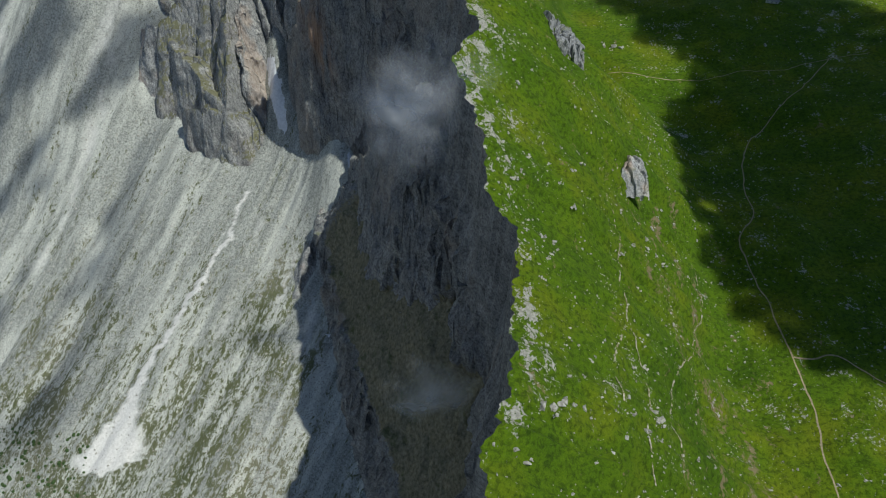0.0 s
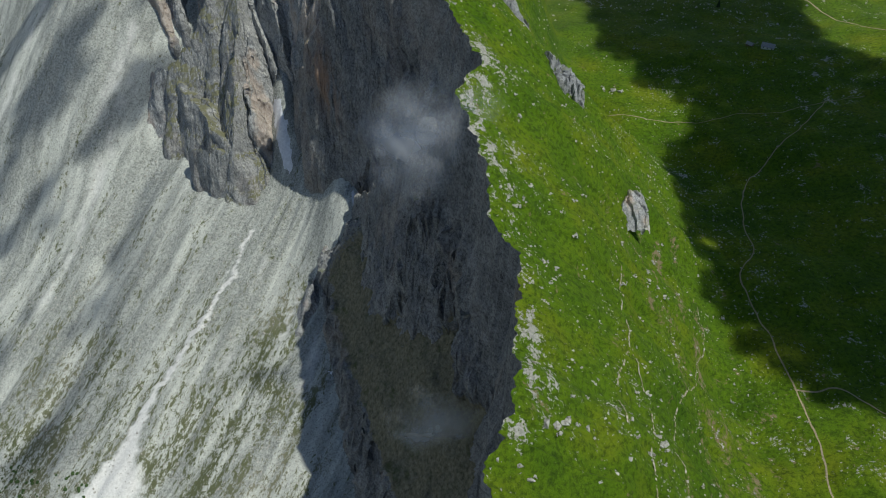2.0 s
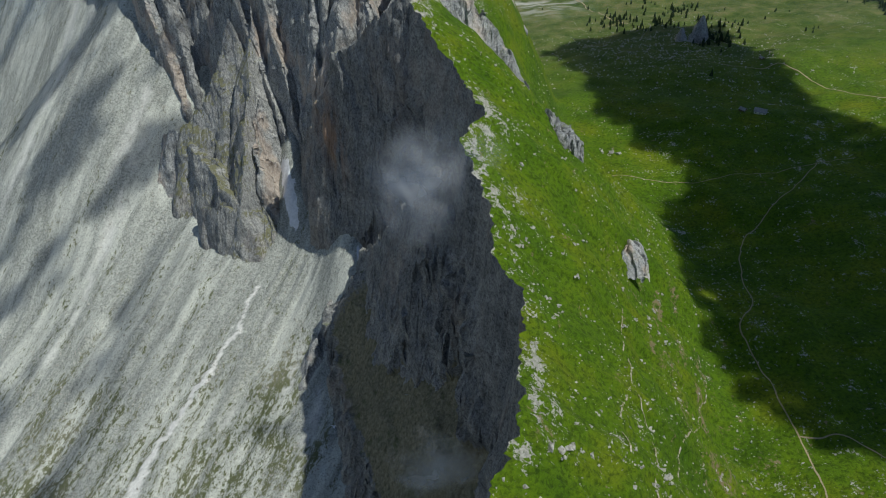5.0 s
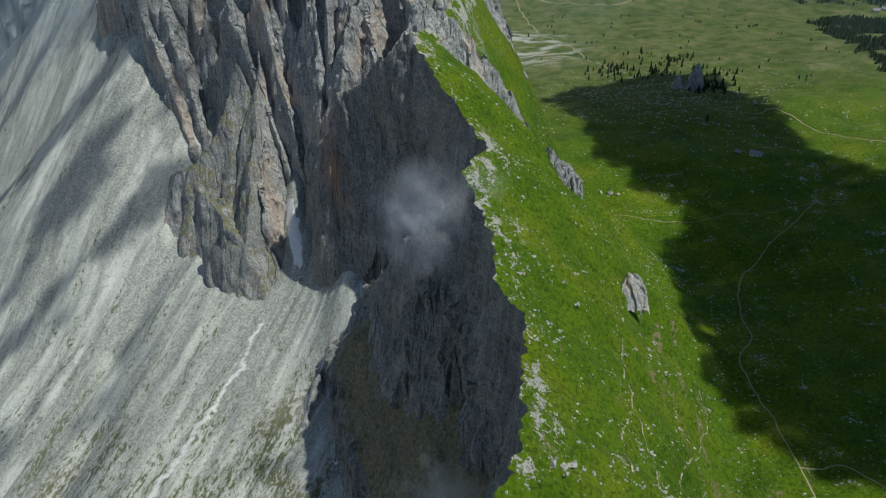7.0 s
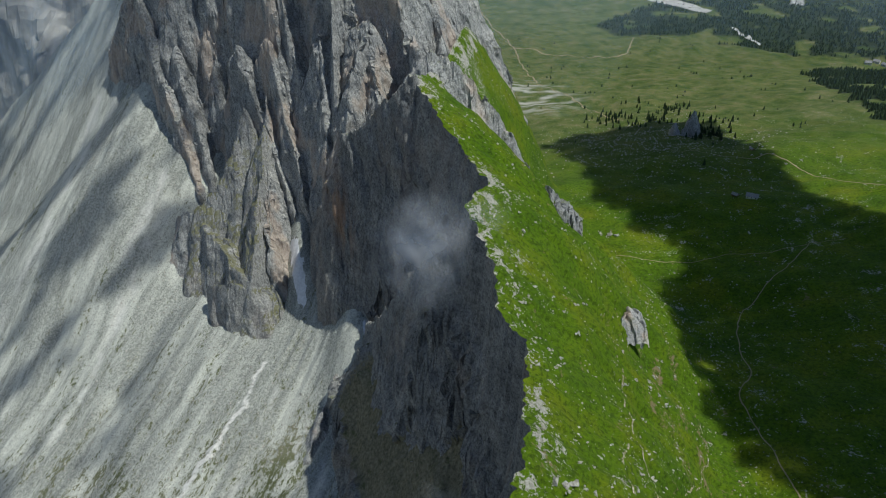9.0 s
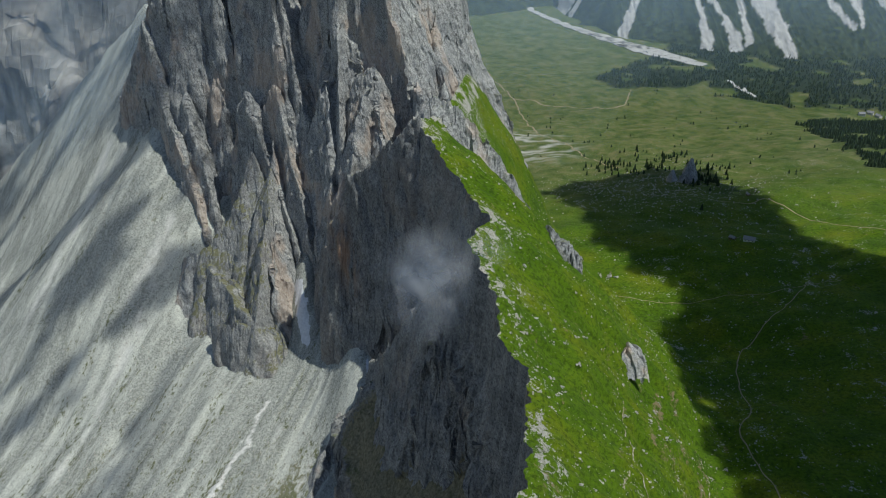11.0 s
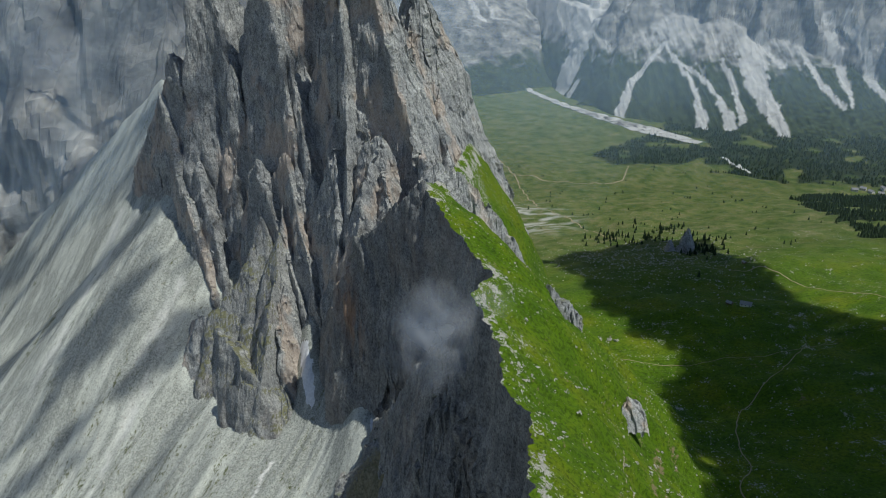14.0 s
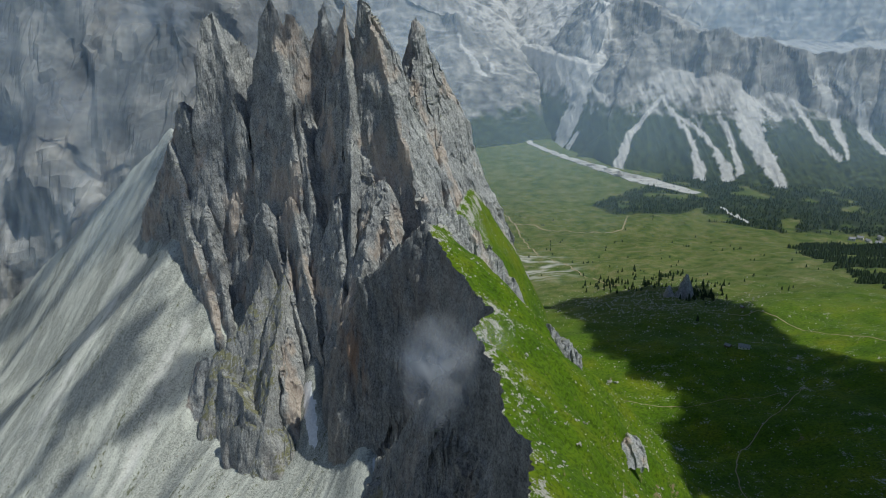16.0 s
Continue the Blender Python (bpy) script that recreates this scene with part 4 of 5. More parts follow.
def build_boulders():
    rnd = random.Random(11)
    big = [(52, 309, 4.2), (56, 311, 4.6), (60, 314, 4.0), (63, 318, 4.4), (112, 331, 3.2), (115, 334, 4.2), (113, 338, 3.4), (98, 507, 3.6), (43, 285, 4.0), (39, 288, 3.2), (72, 318, 3.2), (98, 326, 2.8),
           (104, 323, 3.2), (119, 295, 3.2), (66, 330, 2.6), (192, 847, 6.5), (198, 842, 5.0), (183, 852, 4.0), (236, 706, 3.2), (129, 470, 3.0), (148, 500, 3.0), (160, 530, 3.4), (118, 455, 2.6), (70, 420, 2.8), (64, 400, 2.4), (86, 455, 2.6), (88, 485, 3.0), (60, 470, 3.0), (50, 452, 3.6), (47, 462, 3.4), (60, 540, 3.2), (70, 556, 3.4)]
    for x, y, r in big:
        boulder(x, y, r * 0.75, rnd, "pale weathered limestone boulder half sunk in the grass")
    count = 0
    while count < 210:
        y = rnd.uniform(262, 700)
        d = rnd.choice((rnd.uniform(2, 60), rnd.uniform(2, 200), rnd.uniform(100, 200)))
        x = float(crest(np.array([y]))[0][0]) + d
        thick = float(fbm(np.array([x / 40]), np.array([y / 40]), 3, 201)[0])
        if thick < rnd.uniform(-0.5, 0.7):
            continue
        boulder(x, y, 0.6 + 1.6 * rnd.random() ** 2.2, rnd, "small pale limestone boulder in the alpine grass")
        count += 1


build_boulders()


def scatter(name, label, category, places, material, shape="stone", seed=3):
    """Many small pieces in one mesh: (x, y, size) each."""
    rnd = random.Random(seed)
    p = np.array(places, float)
    z = height(p[:, 0], p[:, 1])
    vs, fs = [], []
    for (x, y, r), h in zip(p, z):
        o = len(vs)
        a = rnd.uniform(0, 6.3)
        ca, sa = math.cos(a), math.sin(a)
        if shape == "stone":
            for dx, dy, dz in ((1, 0.1, -0.2), (0.2, 0.9, -0.2), (-0.9, 0.2, -0.2), (-0.1, -0.8, -0.2), (0.45, 0.3, 0.6), (-0.4, -0.2, 0.7)):
                dx, dy, dz = dx * rnd.uniform(0.6, 1.3), dy * rnd.uniform(0.6, 1.3), dz * rnd.uniform(0.6, 1.2)
                vs.append((x + r * (dx * ca - dy * sa), y + r * (dx * sa + dy * ca), h + r * dz))
            fs += [(o + i, o + j, o + k) for i, j, k in ((0, 1, 4), (1, 2, 5), (1, 5, 4), (2, 3, 5), (3, 0, 4), (3, 4, 5))]
        elif shape == "bush":
            ring = 7
            for lev, (rr, zz) in enumerate(((1.0, -0.1), (1.15, 0.35), (0.7, 0.75))):
                for i in range(ring):
                    t = a + 6.283 * i / ring
                    q = rr * rnd.uniform(0.7, 1.2)
                    vs.append((x + r * q * math.cos(t), y + r * q * math.sin(t), h + r * zz * rnd.uniform(0.8, 1.2)))
            vs.append((x, y, h + r * 0.95))
            for lev in range(2):
                for i in range(ring):
                    fs.append((o + lev * ring + i, o + lev * ring + (i + 1) % ring, o + (lev + 1) * ring + (i + 1) % ring, o + (lev + 1) * ring + i))
            fs += [(o + 2 * ring + i, o + 2 * ring + (i + 1) % ring, o + 3 * ring) for i in range(ring)]
        else:
            hgt = r * rnd.uniform(2.6, 3.6)
            for lo, up, rr in ((0.06, 0.55, 1.0), (0.35, 1.0, 0.7)):
                b = len(vs)
                for i in range(6):
                    t = a + 6.283 * i / 6
                    q = r * rr * rnd.uniform(0.7, 1.2)
                    vs.append((x + q * math.cos(t), y + q * math.sin(t), h + hgt * lo * rnd.uniform(0.8, 1.3)))
                vs.append((x, y, h + hgt * up))
                fs += [(b + i, b + (i + 1) % 6, b + 6) for i in range(6)]
    me = bpy.data.meshes.new(name)
    me.from_pydata(vs, [], fs)
    me.materials.append(material)
    return tagged(new(name, me), label, category, kind="stuff")


def build_stones():
    rnd = random.Random(21)
    pts = []
    while len(pts) < 11000:
        y = rnd.uniform(255, 900)
        d = rnd.uniform(0.5, 230) if rnd.random() < 0.75 else rnd.uniform(200, 420)
        x = float(np.interp(y, CREST_Y, CREST_X)) + d
        pts.append((x, y, 0.28 + 1.15 * rnd.random() ** 4))
    arr = np.array(pts)
    thick = fbm(arr[:, 0] / 34, arr[:, 1] / 34, 4, 205, 0.6)
    keep = thick > -0.1 + 0.5 * np.random.RandomState(4).rand(len(arr))
    pts = [tuple(p) for p in arr[keep]]
    # broken pale steps along the slope
    for line in ([(97, 432), (101, 400), (104, 372), (108, 350), (113, 335), (108, 318), (112, 300), (108, 285)], [(100, 380), (96, 362), (92, 350)], [(112, 325), (120, 312), (118, 300), (122, 285)],
                 [(150, 470), (158, 440), (152, 415), (160, 390), (150, 375)], [(175, 372), (182, 366), (190, 350), (196, 346)], [(118, 620), (122, 590), (126, 566)], [(104, 500), (112, 470), (110, 450), (116, 436)], [(160, 362), (172, 358), (190, 357)]):
        for (ax, ay), (bx, by) in zip(line, line[1:]):
            for k in range(int(math.hypot(bx - ax, by - ay) * 1.0)):
                t = rnd.random()
                pts.append((ax + t * (bx - ax) + rnd.gauss(0, 1.3), ay + t * (by - ay) + rnd.gauss(0, 1.3), rnd.uniform(0.2, 0.7)))
    # loose blocks on the valley floor round the pinnacles
    for k in range(2600):
        x, y = rnd.gauss(330, 85), rnd.gauss(1190, 120)
        pts.append((x, y, 0.5 + 2.0 * rnd.random() ** 3))
    for k in range(700):
        x, y = rnd.gauss(235, 30), rnd.gauss(640, 90)
        pts.append((x, y, 0.3 + 1.0 * rnd.random() ** 3))
    scatter("stones", "small pale limestone blocks strewn over the grass", "stones", pts, LIME)
    pts = []
    for k in range(9000):
        x, y = rnd.uniform(-430, -90), rnd.uniform(440, 960)
        if x > -0.28 * (y - 440) - 100 + 40:
            continue
        pts.append((x, y, 0.4 + 1.3 * rnd.random() ** 4))
    scatter("scree_blocks", "grey blocks lying on the scree", "stones", pts, LIME, "stone", 8)


build_stones()

NEEDLE, nn, nl, nb = mat("conifer_needles", 0.85)
nl.new(ramp(nn, nl, noise_tex(nn, nl, 0.6, 6, 0.7), [(0.3, (0.012, 0.028, 0.012)), (0.7, (0.045, 0.075, 0.03))]), nb.inputs["Base Color"])
BARK, bn, bl, bb = mat("bark", 0.9)
bl.new(ramp(bn, bl, noise_tex(bn, bl, 2.0, 5, 0.6), [(0.3, (0.07, 0.05, 0.035)), (0.7, (0.16, 0.12, 0.09))]), bb.inputs["Base Color"])


def conifer(seed):
    rnd = random.Random(seed)
    tree = new("conifer")
    bm = bmesh.new()
    bmesh.ops.create_cone(bm, cap_ends=True, segments=6, radius1=0.22, radius2=0.05, depth=7.0, matrix=Matrix.Translation((0, 0, 3.5)))
    part("trunk", bm, BARK, tree)
    bm = bmesh.new()
    for tier in range(9):
        z, r = 0.9 + tier * 0.8, 2.0 * (1 - tier / 10.0) + 0.15
        tip = bm.verts.new((rnd.uniform(-0.1, 0.1), rnd.uniform(-0.1, 0.1), z + 1.3))
        ring = []
        for i in range(14):
            q = r * (rnd.uniform(0.85, 1.25) if i % 2 else rnd.uniform(0.35, 0.6))
            ring.append(bm.verts.new((q * math.cos(i * 0.4488), q * math.sin(i * 0.4488), z + rnd.uniform(-0.25, 0.15))))
        for i in range(14):
            bm.faces.new((ring[i], ring[(i + 1) % 14], tip))
    part("crown", bm, NEEDLE, tree)
    return tagged(tree, "dark green mountain conifer on the valley meadow", "tree", "conifers round the pinnacles")


def build_trees():
    rnd = random.Random(31)
    kinds = [conifer(k) for k in (1, 2, 3)]
    spots = [(198, 1770), (362, 1579), (400, 1598), (469, 1525), (259, 1857), (350, 1030), (305, 1440)]
    while len(spots) < 190:
        cx, cy, sx, sy = rnd.choice(((400, 1480, 45, 60), (440, 1300, 22, 40), (310, 1440, 25, 30), (390, 1370, 40, 50), (420, 1230, 14, 25)))
        spots.append((rnd.gauss(cx, sx), rnd.gauss(cy, sy)))
    for k, (x, y) in enumerate(spots):
        m = Matrix.Translation(spot(x, y, -0.2)) @ Matrix.Rotation(rnd.uniform(0, 6.3), 4, "Z")
        s = rnd.uniform(0.7, 1.5)
        if k < 3:
            ob = kinds[k]
            ob.matrix_basis = m
        else:
            ob = copy_thing(kinds[k % 3], m)
        ob.scale = (s, s, s * rnd.uniform(0.85, 1.15))


build_trees()


PINE, qn, ql, qb = mat("dwarf_pine", 0.85)
ql.new(ramp(qn, ql, noise_tex(qn, ql, 0.6, 6, 0.7), [(0.3, (0.03, 0.06, 0.02)), (0.7, (0.07, 0.115, 0.035))]), qb.inputs["Base Color"])


def build_woods():
    rnd = random.Random(41)
    pts = []

    rs = np.random.RandomState(42)
    cand = np.concatenate([np.stack([rs.uniform(650, 1300, 14000), rs.uniform(1150, 2030, 14000)], 1), np.stack([rs.uniform(380, 1900, 30000), rs.uniform(2150, 2900, 30000)], 1)])
    cand = cand[(wooded(cand[:, 0], cand[:, 1]) > rs.rand(len(cand)))][:16000]
    pts = [(x, y, rnd.uniform(2.0, 3.6)) for x, y in cand]
    for k in range(420):
        x, y = rnd.uniform(200, 760), rnd.uniform(1250, 2300)
        if float(fbm(np.array([x / 90]), np.array([y / 90]), 3, 305)[0]) > 0.25:
            pts.append((x, y, rnd.uniform(1.2, 2.6)))
    scatter("woods", "dark spruce woods on the valley floor", "woods", pts, NEEDLE, "tree", 9)
    pts = []
    while len(pts) < 420:
        x, y = rnd.uniform(-470, -315), rnd.uniform(400, 530)
        if y < 500 - 0.35 * (x + 330) + rnd.gauss(0, 12):
            pts.append((x, y, rnd.uniform(0.8, 1.9)))
    scatter("dwarf_pines", "dark green dwarf pine bushes below the scree", "bushes", pts, PINE, "bush", 10)


build_woods()

TRACK, tn, tl, tb = mat("trodden_path", 0.95)
tl.new(ramp(tn, tl, noise_tex(tn, tl, 0.8, 6, 0.65), [(0.3, (0.20, 0.16, 0.09)), (0.7, (0.40, 0.34, 0.22))]), tb.inputs["Base Color"])
GRAVEL, gn, gl, gb = mat("river_gravel", 0.95)
gl.new(ramp(gn, gl, noise_tex(gn, gl, 0.06, 8, 0.7), [(0.3, (0.34, 0.33, 0.30)), (0.7, (0.60, 0.59, 0.55))]), gb.inputs["Base Color"])


def strip(name, label, category, line, width, material, up=0.12, wiggle=2.0, seed=1):
    """A ribbon that lies on the ground along a line of places."""
    pts = []
    for (ax, ay), (bx, by) in zip(line, line[1:]):
        n = max(2, int(math.hypot(bx - ax, by - ay) / 2.5))
        pts += [(ax + (bx - ax) * k / n, ay + (by - ay) * k / n) for k in range(n)]
    p = np.array(pts + [line[-1]], float)
    for _ in range(6):
        p[1:-1] = (p[:-2] + 2 * p[1:-1] + p[2:]) / 4
    t = np.arange(len(p))
    p[:, 0] += wiggle * fbm(t / 14.0, 0 * t + seed, 3, 401 + seed)
    p[:, 1] += wiggle * fbm(t / 14.0, 0 * t - seed, 3, 411 + seed)
    g = np.gradient(p, axis=0)
    g /= np.linalg.norm(g, axis=1, keepdims=True) + 1e-9
    side = np.stack([-g[:, 1], g[:, 0]], 1)
    w = np.interp(np.linspace(0, 1, len(p)), np.linspace(0, 1, len(width)), width) * (1 + 0.35 * fbm(t / 4.0, 0 * t, 2, 421 + seed))
    cols = np.linspace(-0.5, 0.5, 4)
    x = p[:, 0][:, None] + side[:, 0][:, None] * w[:, None] * cols
    y = p[:, 1][:, None] + side[:, 1][:, None] * w[:, None] * cols
    z = height(x, y) + up
    return tagged(grid_object(name, x, y, z, np.ones((len(p) - 1, 3), bool), material), label, category, kind="structure")


strip("path_1", "narrow trodden footpath winding through the meadow", "path", [(394, 799), (360, 760), (324, 727), (290, 690), (272, 659), (262, 610), (259, 581), (240, 556), (237, 543), (242, 487), (242, 456), (244, 420), (242, 384), (236, 346), (232, 300), (236, 250)], [1.05, 1.05], TRACK, seed=1)
strip("path_2", "faint footpath crossing the shaded meadow", "path", [(180, 806), (230, 790), (272, 782), (310, 790), (347, 784), (394, 799), (430, 800)], [0.8, 0.8], TRACK, seed=2)
strip("path_3", "narrow footpath branching over the meadow", "path", [(244, 440), (259, 435), (270, 440), (284, 424), (298, 408), (310, 380), (318, 340)], [1.1, 1.1], TRACK, seed=3)
strip("path_4", "footpath climbing past the pinnacles", "path", [(300, 1150), (335, 1120), (380, 1062), (420, 1045), (445, 1058), (470, 990), (500, 930), (560, 850), (640, 790)], [1.5, 1.9], TRACK, seed=4)
strip("path_5", "gravel track crossing the far meadow", "path", [(125, 2750), (160, 2440), (206, 2207), (212, 1980), (228, 1820), (270, 1690), (300, 1560), (330, 1420)], [4, 3], TRACK, 0.3, 4.0, 5)
strip("path_6", "gravel track along the meadow edge", "path", [(206, 2200), (300, 2165), (400, 2150), (470, 2155), (506, 2182), (530, 2260), (560, 2350)], [4, 4], TRACK, 0.3, 4.0, 6)
RILL, rn_, rl_, rb_ = mat("dry_rill", 0.95)
rl_.new(ramp(rn_, rl_, noise_tex(rn_, rl_, 0.6, 7, 0.7), [(0.42, (0.10, 0.13, 0.03)), (0.5, (0.27, 0.24, 0.15)), (0.64, (0.5, 0.48, 0.40))]), rb_.inputs["Base Color"])
for k, line in enumerate(([(118, 520), (118, 479), (117, 462), (115, 451), (115, 434), (108, 395), (104, 380), (94, 359), (92, 330)], [(109, 388), (111, 376), (113, 366), (114, 351), (105, 324), (106, 300)],
                          [(187, 469), (161, 415), (142, 386), (133, 368), (126, 341), (128, 318)], [(194, 521), (194, 495), (187, 464)])):
    strip("path_%d" % (6 + k), "narrow eroded rill of pale soil down the meadow", "rill", line, [0.7, 0.9], RILL, 0.15, 2.4, 20 + k)
strip("riverbed_1", "wide pale gravel bed of a mountain torrent", "riverbed", [(420, 4150), (400, 3900), (345, 3720), (315, 3621), (380, 3380), (484, 3130), (648, 2860), (760, 2700), (835, 2590)], [6, 12, 16, 20, 26, 34, 50, 80, 36], GRAVEL, 2.4, 12.0, 7)
strip("riverbed_2", "pale gravel fan below the woods", "riverbed", [(860, 2420), (876, 2388), (895, 2345), (905, 2300)], [10, 22, 16, 8], GRAVEL, 0.8, 5.0, 8)

SNOW, sn2, sl2, sb2 = mat("old_snow", 0.6)
sl2.new(ramp(sn2, sl2, noise_tex(sn2, sl2, 0.4, 6, 0.6), [(0.3, (0.62, 0.64, 0.66)), (0.7, (0.82, 0.84, 0.86))]), sb2.inputs["Base Color"])
WALLM, an, al, ab = mat("weathered_boards", 0.85)
al.new(ramp(an, al, noise_tex(an, al, 1.0, 6, 0.6, stretch=(3, 3, 0.3)), [(0.3, (0.10, 0.07, 0.045)), (0.7, (0.24, 0.18, 0.12))]), ab.inputs["Base Color"])
ROOFM, on, ol, ob_ = mat("grey_shingles", 0.8)
ol.new(ramp(on, ol, noise_tex(on, ol, 1.5, 6, 0.6), [(0.3, (0.16, 0.16, 0.17)), (0.7, (0.34, 0.34, 0.35))]), ob_.inputs["Base Color"])
PLASTER, qn, ql, qb = mat("white_plaster", 0.85)
ql.new(ramp(qn, ql, noise_tex(qn, ql, 0.8, 5, 0.6), [(0.3, (0.55, 0.53, 0.48)), (0.7, (0.75, 0.73, 0.68))]), qb.inputs["Base Color"])
PANE, zn, zl, zb = mat("window_glass", 0.1)
zb.inputs["Base Color"].default_value = (0.03, 0.035, 0.04, 1)


def box(bm, x0, x1, y0, y1, z0, z1):
    vs = [bm.verts.new((x, y, z)) for z in (z0, z1) for x, y in ((x0, y0), (x1, y0), (x1, y1), (x0, y1))]
    for f in ((3, 2, 1, 0), (4, 5, 6, 7), (0, 1, 5, 4), (1, 2, 6, 5), (2, 3, 7, 6), (3, 0, 4, 7)):
        bm.faces.new([vs[i] for i in f])


def hut(x, y, w, l, h, turn, label, walls):
    top = new("hut")
    top.matrix_basis = Matrix.Translation(spot(x, y)) @ Matrix.Rotation(radians(turn), 4, "Z")
    bm = bmesh.new()
    box(bm, -w / 2, w / 2, -l / 2, l / 2, -2.0, h)
    rise = w * 0.32
    a = [bm.verts.new((sx * w / 2, sy * l / 2, h)) for sy in (-1, 1) for sx in (-1, 1)]
    r0, r1 = bm.verts.new((0, -l / 2, h + rise)), bm.verts.new((0, l / 2, h + rise))
    bm.faces.new((a[0], a[1], r0))
    bm.faces.new((a[3], a[2], r1))
    part("wall", bm, walls, top)
    for s in (-1, 1):
        bm = bmesh.new()
        ex, ez = s * (w / 2 + 0.7), h - 0.7 * 0.64
        vs = [bm.verts.new(c) for c in ((0, -l / 2 - 0.6, h + rise + 0.05), (0, l / 2 + 0.6, h + rise + 0.05), (ex, l / 2 + 0.6, ez), (ex, -l / 2 - 0.6, ez))]
        up = [bm.verts.new(v.co + Vector((0, 0, 0.22))) for v in vs]
        bm.faces.new(vs)
        bm.faces.new(up[::-1])
        for i in range(4):
            bm.faces.new((vs[i], up[i], up[(i + 1) % 4], vs[(i + 1) % 4]))
        part("roof", bm, ROOFM, top)
    for k in range(3):
        for s in (-1, 1):
            bm = bmesh.new()
            yy = -l / 2 + l * (k + 0.5) / 3
            box(bm, s * (w / 2 + 0.02), s * (w / 2 - 0.1), yy - 0.5, yy + 0.5, h * 0.4, h * 0.75)
            part("window", bm, PANE, top)
    bm = bmesh.new()
    box(bm, -0.5, 0.5, -l / 2 - 0.03, -l / 2 + 0.1, 0, 2.0)
    part("door", bm, BARK, top)
    return tagged(top, label, "hut", "mountain huts")


hut(365, 897, 8, 13, 3.4, 62, "shingled alpine hut with white walls on the meadow", PLASTER)
hut(348, 905, 5, 7, 2.6, 40, "small dark wooden barn beside the alpine hut", WALLM)
hut(428, 1075, 4, 5, 2.4, 20, "tiny wooden hay barn by the footpath", WALLM)
for k, (x, y, t) in enumerate(((1172, 2122, 20), (1195, 2112, 70), (1158, 2140, 50), (1212, 2135, 10), (1130, 2130, 80))):
    hut(x, y, 11, 16, 6, t, "white-walled farmhouse with a broad grey roof", PLASTER)


def snow_patch(label, cx, cy, rx, ry, turn, seed):
    res = 0.8
    u, v = np.meshgrid(np.arange(-rx * 1.4, rx * 1.4, res), np.arange(-ry * 1.4, ry * 1.4, res))
    ca, sa = math.cos(turn), math.sin(turn)
    x, y = cx + u * ca - v * sa, cy + u * sa + v * ca
    r = np.hypot(u / rx, v / ry) + 0.35 * fbm(u / 7, v / 9, 3, seed)
    z = height(x, y) + 0.9 * np.clip(1 - r, -0.2, 0.6)
    keep = (r < 1.0)
    keep = keep[:-1, :-1] & keep[1:, 1:] & keep[1:, :-1] & keep[:-1, 1:]
    tagged(grid_object("snow_patch", x, y, z, keep, SNOW), label, "snow patch", "old snow below the walls")


snow_patch("long tongue of old snow in the gully", -146, 774, 6.5, 30, 0.25, 501)
snow_patch("small patch of old snow at the wall foot", -68, 671, 3.5, 11, 0.2, 502)
snow_patch("small patch of old snow at the wall foot", -76, 722, 4, 6, 0.5, 503)
snow_patch("thin scrap of old snow below the rock band", -92, 560, 1.5, 4, 1.2, 504)


# ---- drifting mist ----
MIST, in_, il, ib = mat("thin_mist", 1.0)
out = in_["Material Output"]
r_, g_, b_ = attr(in_, il, "cover")
wisp = noise_tex(in_, il, 0.03, 6, 0.55)
thick = maths(in_, il, "MULTIPLY", r_, span(in_, il, wisp, 0.15, 0.7))
diff = in_.new("ShaderNodeBsdfDiffuse")
diff.inputs[0].default_value = (0.85, 0.88, 0.92, 1)
tran = in_.new("ShaderNodeBsdfTranslucent")
tran.inputs[0].default_value = (0.85, 0.88, 0.92, 1)
both = in_.new("ShaderNodeMixShader")
both.inputs[0].default_value = 0.5
il.new(diff.outputs[0], both.inputs[1])
il.new(tran.outputs[0], both.inputs[2])
clear = in_.new("ShaderNodeBsdfTransparent")
mix = in_.new("ShaderNodeMixShader")
il.new(thick, mix.inputs[0])
il.new(clear.outputs[0], mix.inputs[1])
il.new(both.outputs[0], mix.inputs[2])
il.new(mix.outputs[0], out.inputs[0])


def mist(label, cx, cy, cz, wide, tall, deep, layers, density, seed):
    """A wisp of cloud: bulging layers, one behind another, thinning to their rims."""
    top = new("mist_wisp")
    top.location = (cx, cy, cz)
    for k in range(layers):
        u, v = np.meshgrid(np.linspace(-1, 1, 40), np.linspace(-1, 1, 40))
        off = (k - (layers - 1) / 2) / max(1, layers)
        x = wide * (u + 0.2 * grad(v * 2, u + k, seed + k)) + off * wide * 0.4
        z = tall * (v + 0.2 * grad(u * 2, v + k, seed + 9 + k))
        y = deep * (off + 0.5 * (u * u + v * v) + 0.35 * fbm(u * 1.6 + k, v * 1.6, 3, seed + 17))
        r = np.hypot(u, v) + 0.35 * fbm(u * 1.8 + 3 * k, v * 1.8, 4, seed + 23)
        cover = np.stack([density * (1 - step(r, -0.1, 0.9)), 0 * r, 0 * r], -1)
        keep = np.ones((39, 39), bool)
        grid_object("mist_layer", x, y, z, keep, MIST, cover, True, top)
    return tagged(top, label, "cloud wisp")


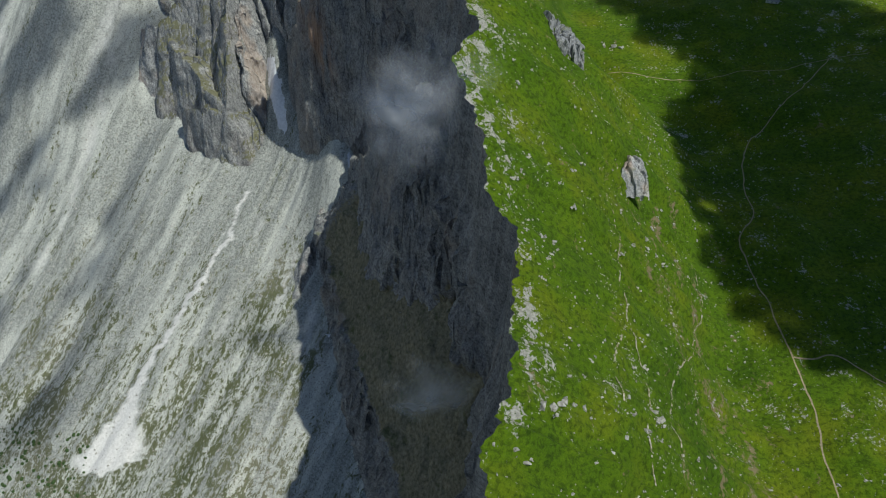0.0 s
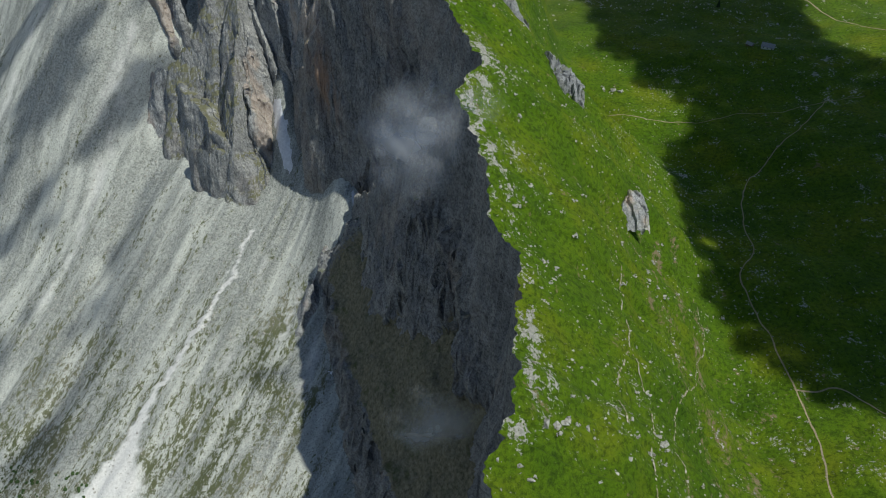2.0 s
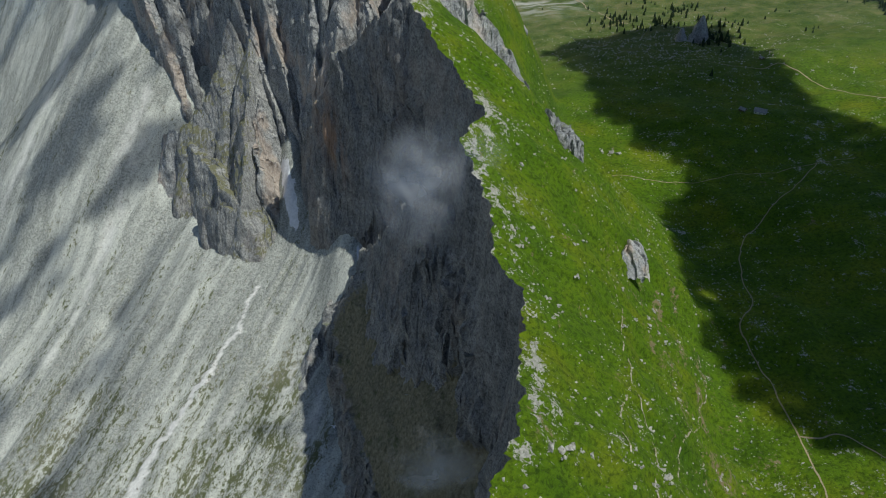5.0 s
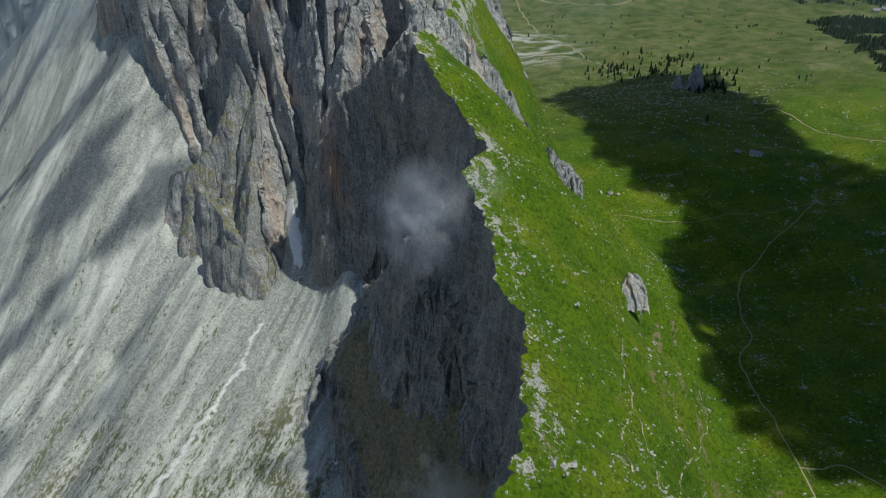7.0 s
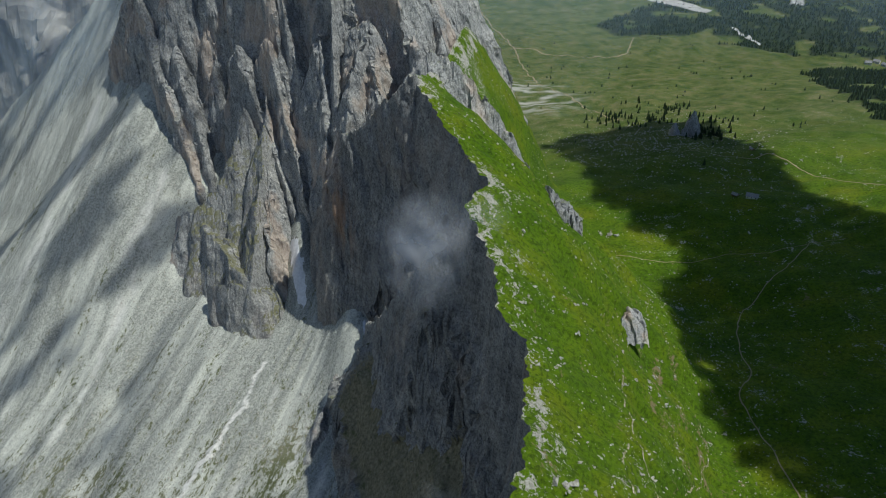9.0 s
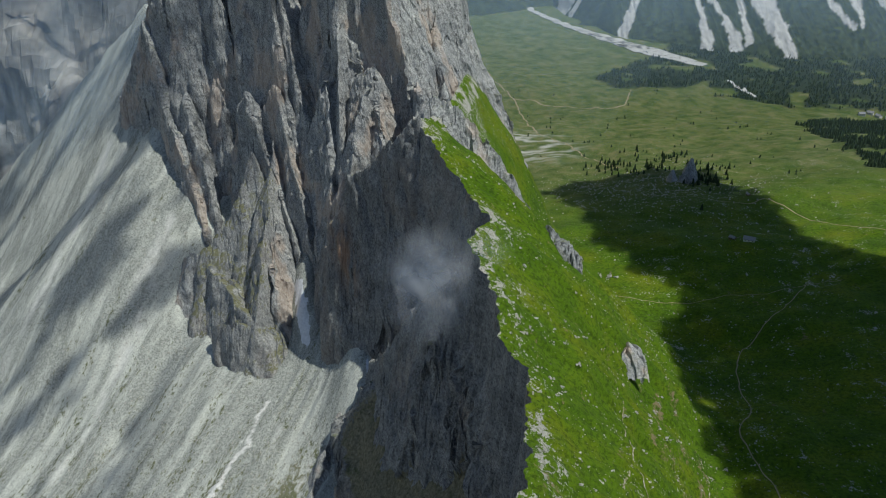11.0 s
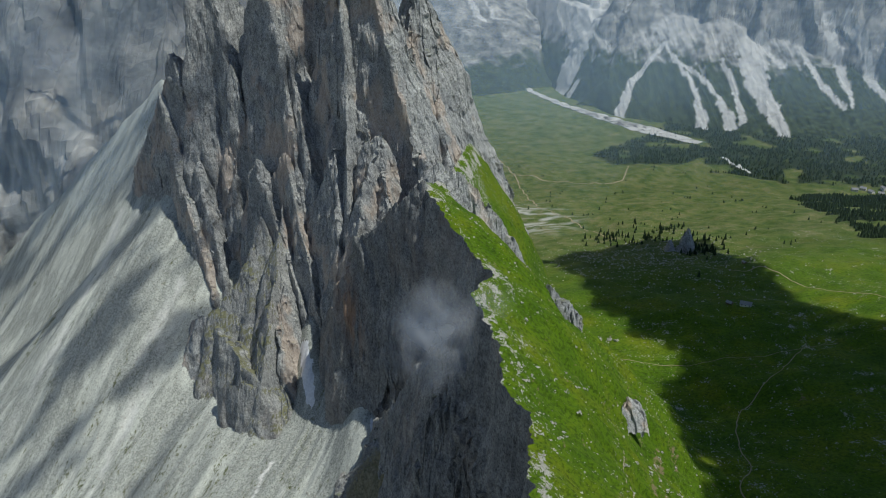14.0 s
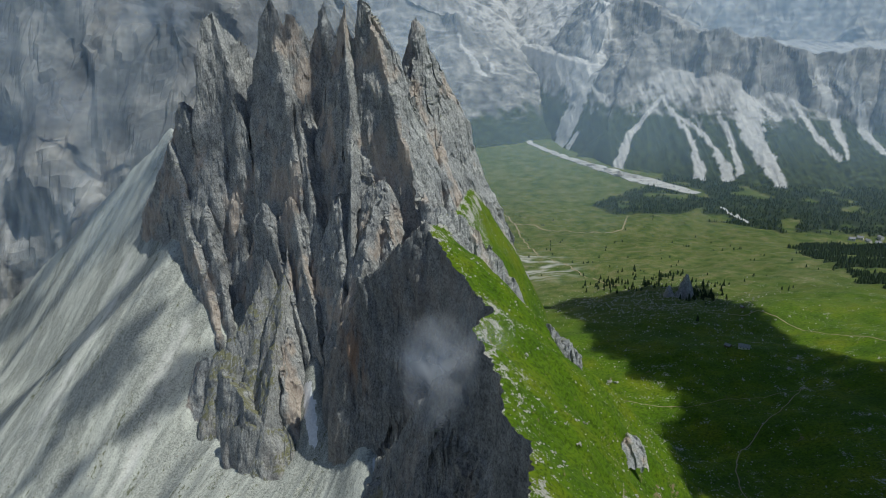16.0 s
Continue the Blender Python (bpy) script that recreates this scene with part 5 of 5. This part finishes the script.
mist("small grey cloud wisp clinging to the wall", 0, 505, 436, 46, 58, 12, 4, 0.34, 601)
mist("thin grey mist rising at the foot of the wall", 2, 400, 300, 30, 36, 12, 4, 0.42, 621)
mist("cloud drifting across the mountain wall", -555, 1190, 520, 80, 66, 30, 2, 0.5, 641)
mist("cloud bank hiding the top of the mountain wall", -430, 1230, 655, 130, 64, 40, 1, 0.75, 661)
mist("cloud bank hiding the top of the mountain wall", -720, 1200, 640, 150, 90, 40, 1, 0.75, 681)


# ---- tinted see-through sheets added as haze ----
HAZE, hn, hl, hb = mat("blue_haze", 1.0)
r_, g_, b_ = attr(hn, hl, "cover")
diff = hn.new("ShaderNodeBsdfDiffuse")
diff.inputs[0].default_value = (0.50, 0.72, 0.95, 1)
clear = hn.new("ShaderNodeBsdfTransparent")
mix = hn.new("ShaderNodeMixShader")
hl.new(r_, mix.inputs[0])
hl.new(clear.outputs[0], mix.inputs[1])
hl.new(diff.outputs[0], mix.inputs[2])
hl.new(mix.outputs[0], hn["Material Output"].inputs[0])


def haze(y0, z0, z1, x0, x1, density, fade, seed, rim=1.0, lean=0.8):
    """A thin leaning sheet that stands in for haze of distance, and thins out towards the ground."""
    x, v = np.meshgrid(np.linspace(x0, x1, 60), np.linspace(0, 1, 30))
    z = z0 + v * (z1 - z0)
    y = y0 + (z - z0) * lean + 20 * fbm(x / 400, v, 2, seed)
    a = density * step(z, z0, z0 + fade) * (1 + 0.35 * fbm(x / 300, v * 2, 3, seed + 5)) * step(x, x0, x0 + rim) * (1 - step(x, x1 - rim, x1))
    ob = grid_object("haze_sheet", x, y, z, np.ones((29, 59), bool), HAZE, np.stack([a, 0 * a, 0 * a], -1))
    return tagged(ob, "thin see-through blue sheet added as distance haze over the valley", "haze", kind="stuff")


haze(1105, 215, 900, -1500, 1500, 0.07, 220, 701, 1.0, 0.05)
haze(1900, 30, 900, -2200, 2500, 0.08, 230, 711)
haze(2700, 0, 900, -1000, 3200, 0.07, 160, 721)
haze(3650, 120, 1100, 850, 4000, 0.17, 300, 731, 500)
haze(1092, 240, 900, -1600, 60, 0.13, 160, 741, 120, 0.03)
mist("white cloud hanging before the far peaks", 2150, 4150, 600, 170, 80, 60, 3, 0.7, 691)


def high_veil(label, x0, x1, y0, y1, level, rise, thick, low, high, size, seed):
    """Thin torn cloud high over a slope, which dapples it with soft shade."""
    u, v = np.meshgrid(np.linspace(x0, x1, 90), np.linspace(y0, y1, 120))
    k = rise / SUN_TO.z
    z = level + rise + 12 * fbm(u / 60, v / 60, 3, seed)
    across, along = 0.87 * u - 0.49 * v, 0.49 * u + 0.87 * v
    a = thick * step(fbm(across / size, along / (2.5 * size), 3, seed + 2) + 0.25 * fbm(u / 30, v / 30, 3, seed + 6), low, high)
    a = a * step(u, x0, x0 + 80) * (1 - step(u, x1 - 80, x1)) * step(v, y0, y0 + 90) * (1 - step(v, y1 - 90, y1))
    ob = grid_object("cloud", u + SUN_TO.x * k, v + SUN_TO.y * k, z, np.ones((119, 89), bool), MIST_THIN, np.stack([a, 0 * a, 0 * a], -1))
    tagged(ob, label, "cloud")


MIST_THIN = HAZE.copy()
MIST_THIN.name = "torn_cloud"
MIST_THIN.node_tree.nodes["Diffuse BSDF"].inputs[0].default_value = (0.9, 0.9, 0.92, 1)
high_veil("thin torn cloud whose soft shadow dapples the scree", -760, -240, 430, 1350, 200, 1050, 0.8, -0.12, 0.38, 70, 801)
# Out of view; added only to darken the mountain wall.
high_veil("unseen wide thin cloud added to dim the mountain wall", -1700, -250, 1180, 1900, 480, 900, 0.4, -0.6, 0.5, 110, 831)
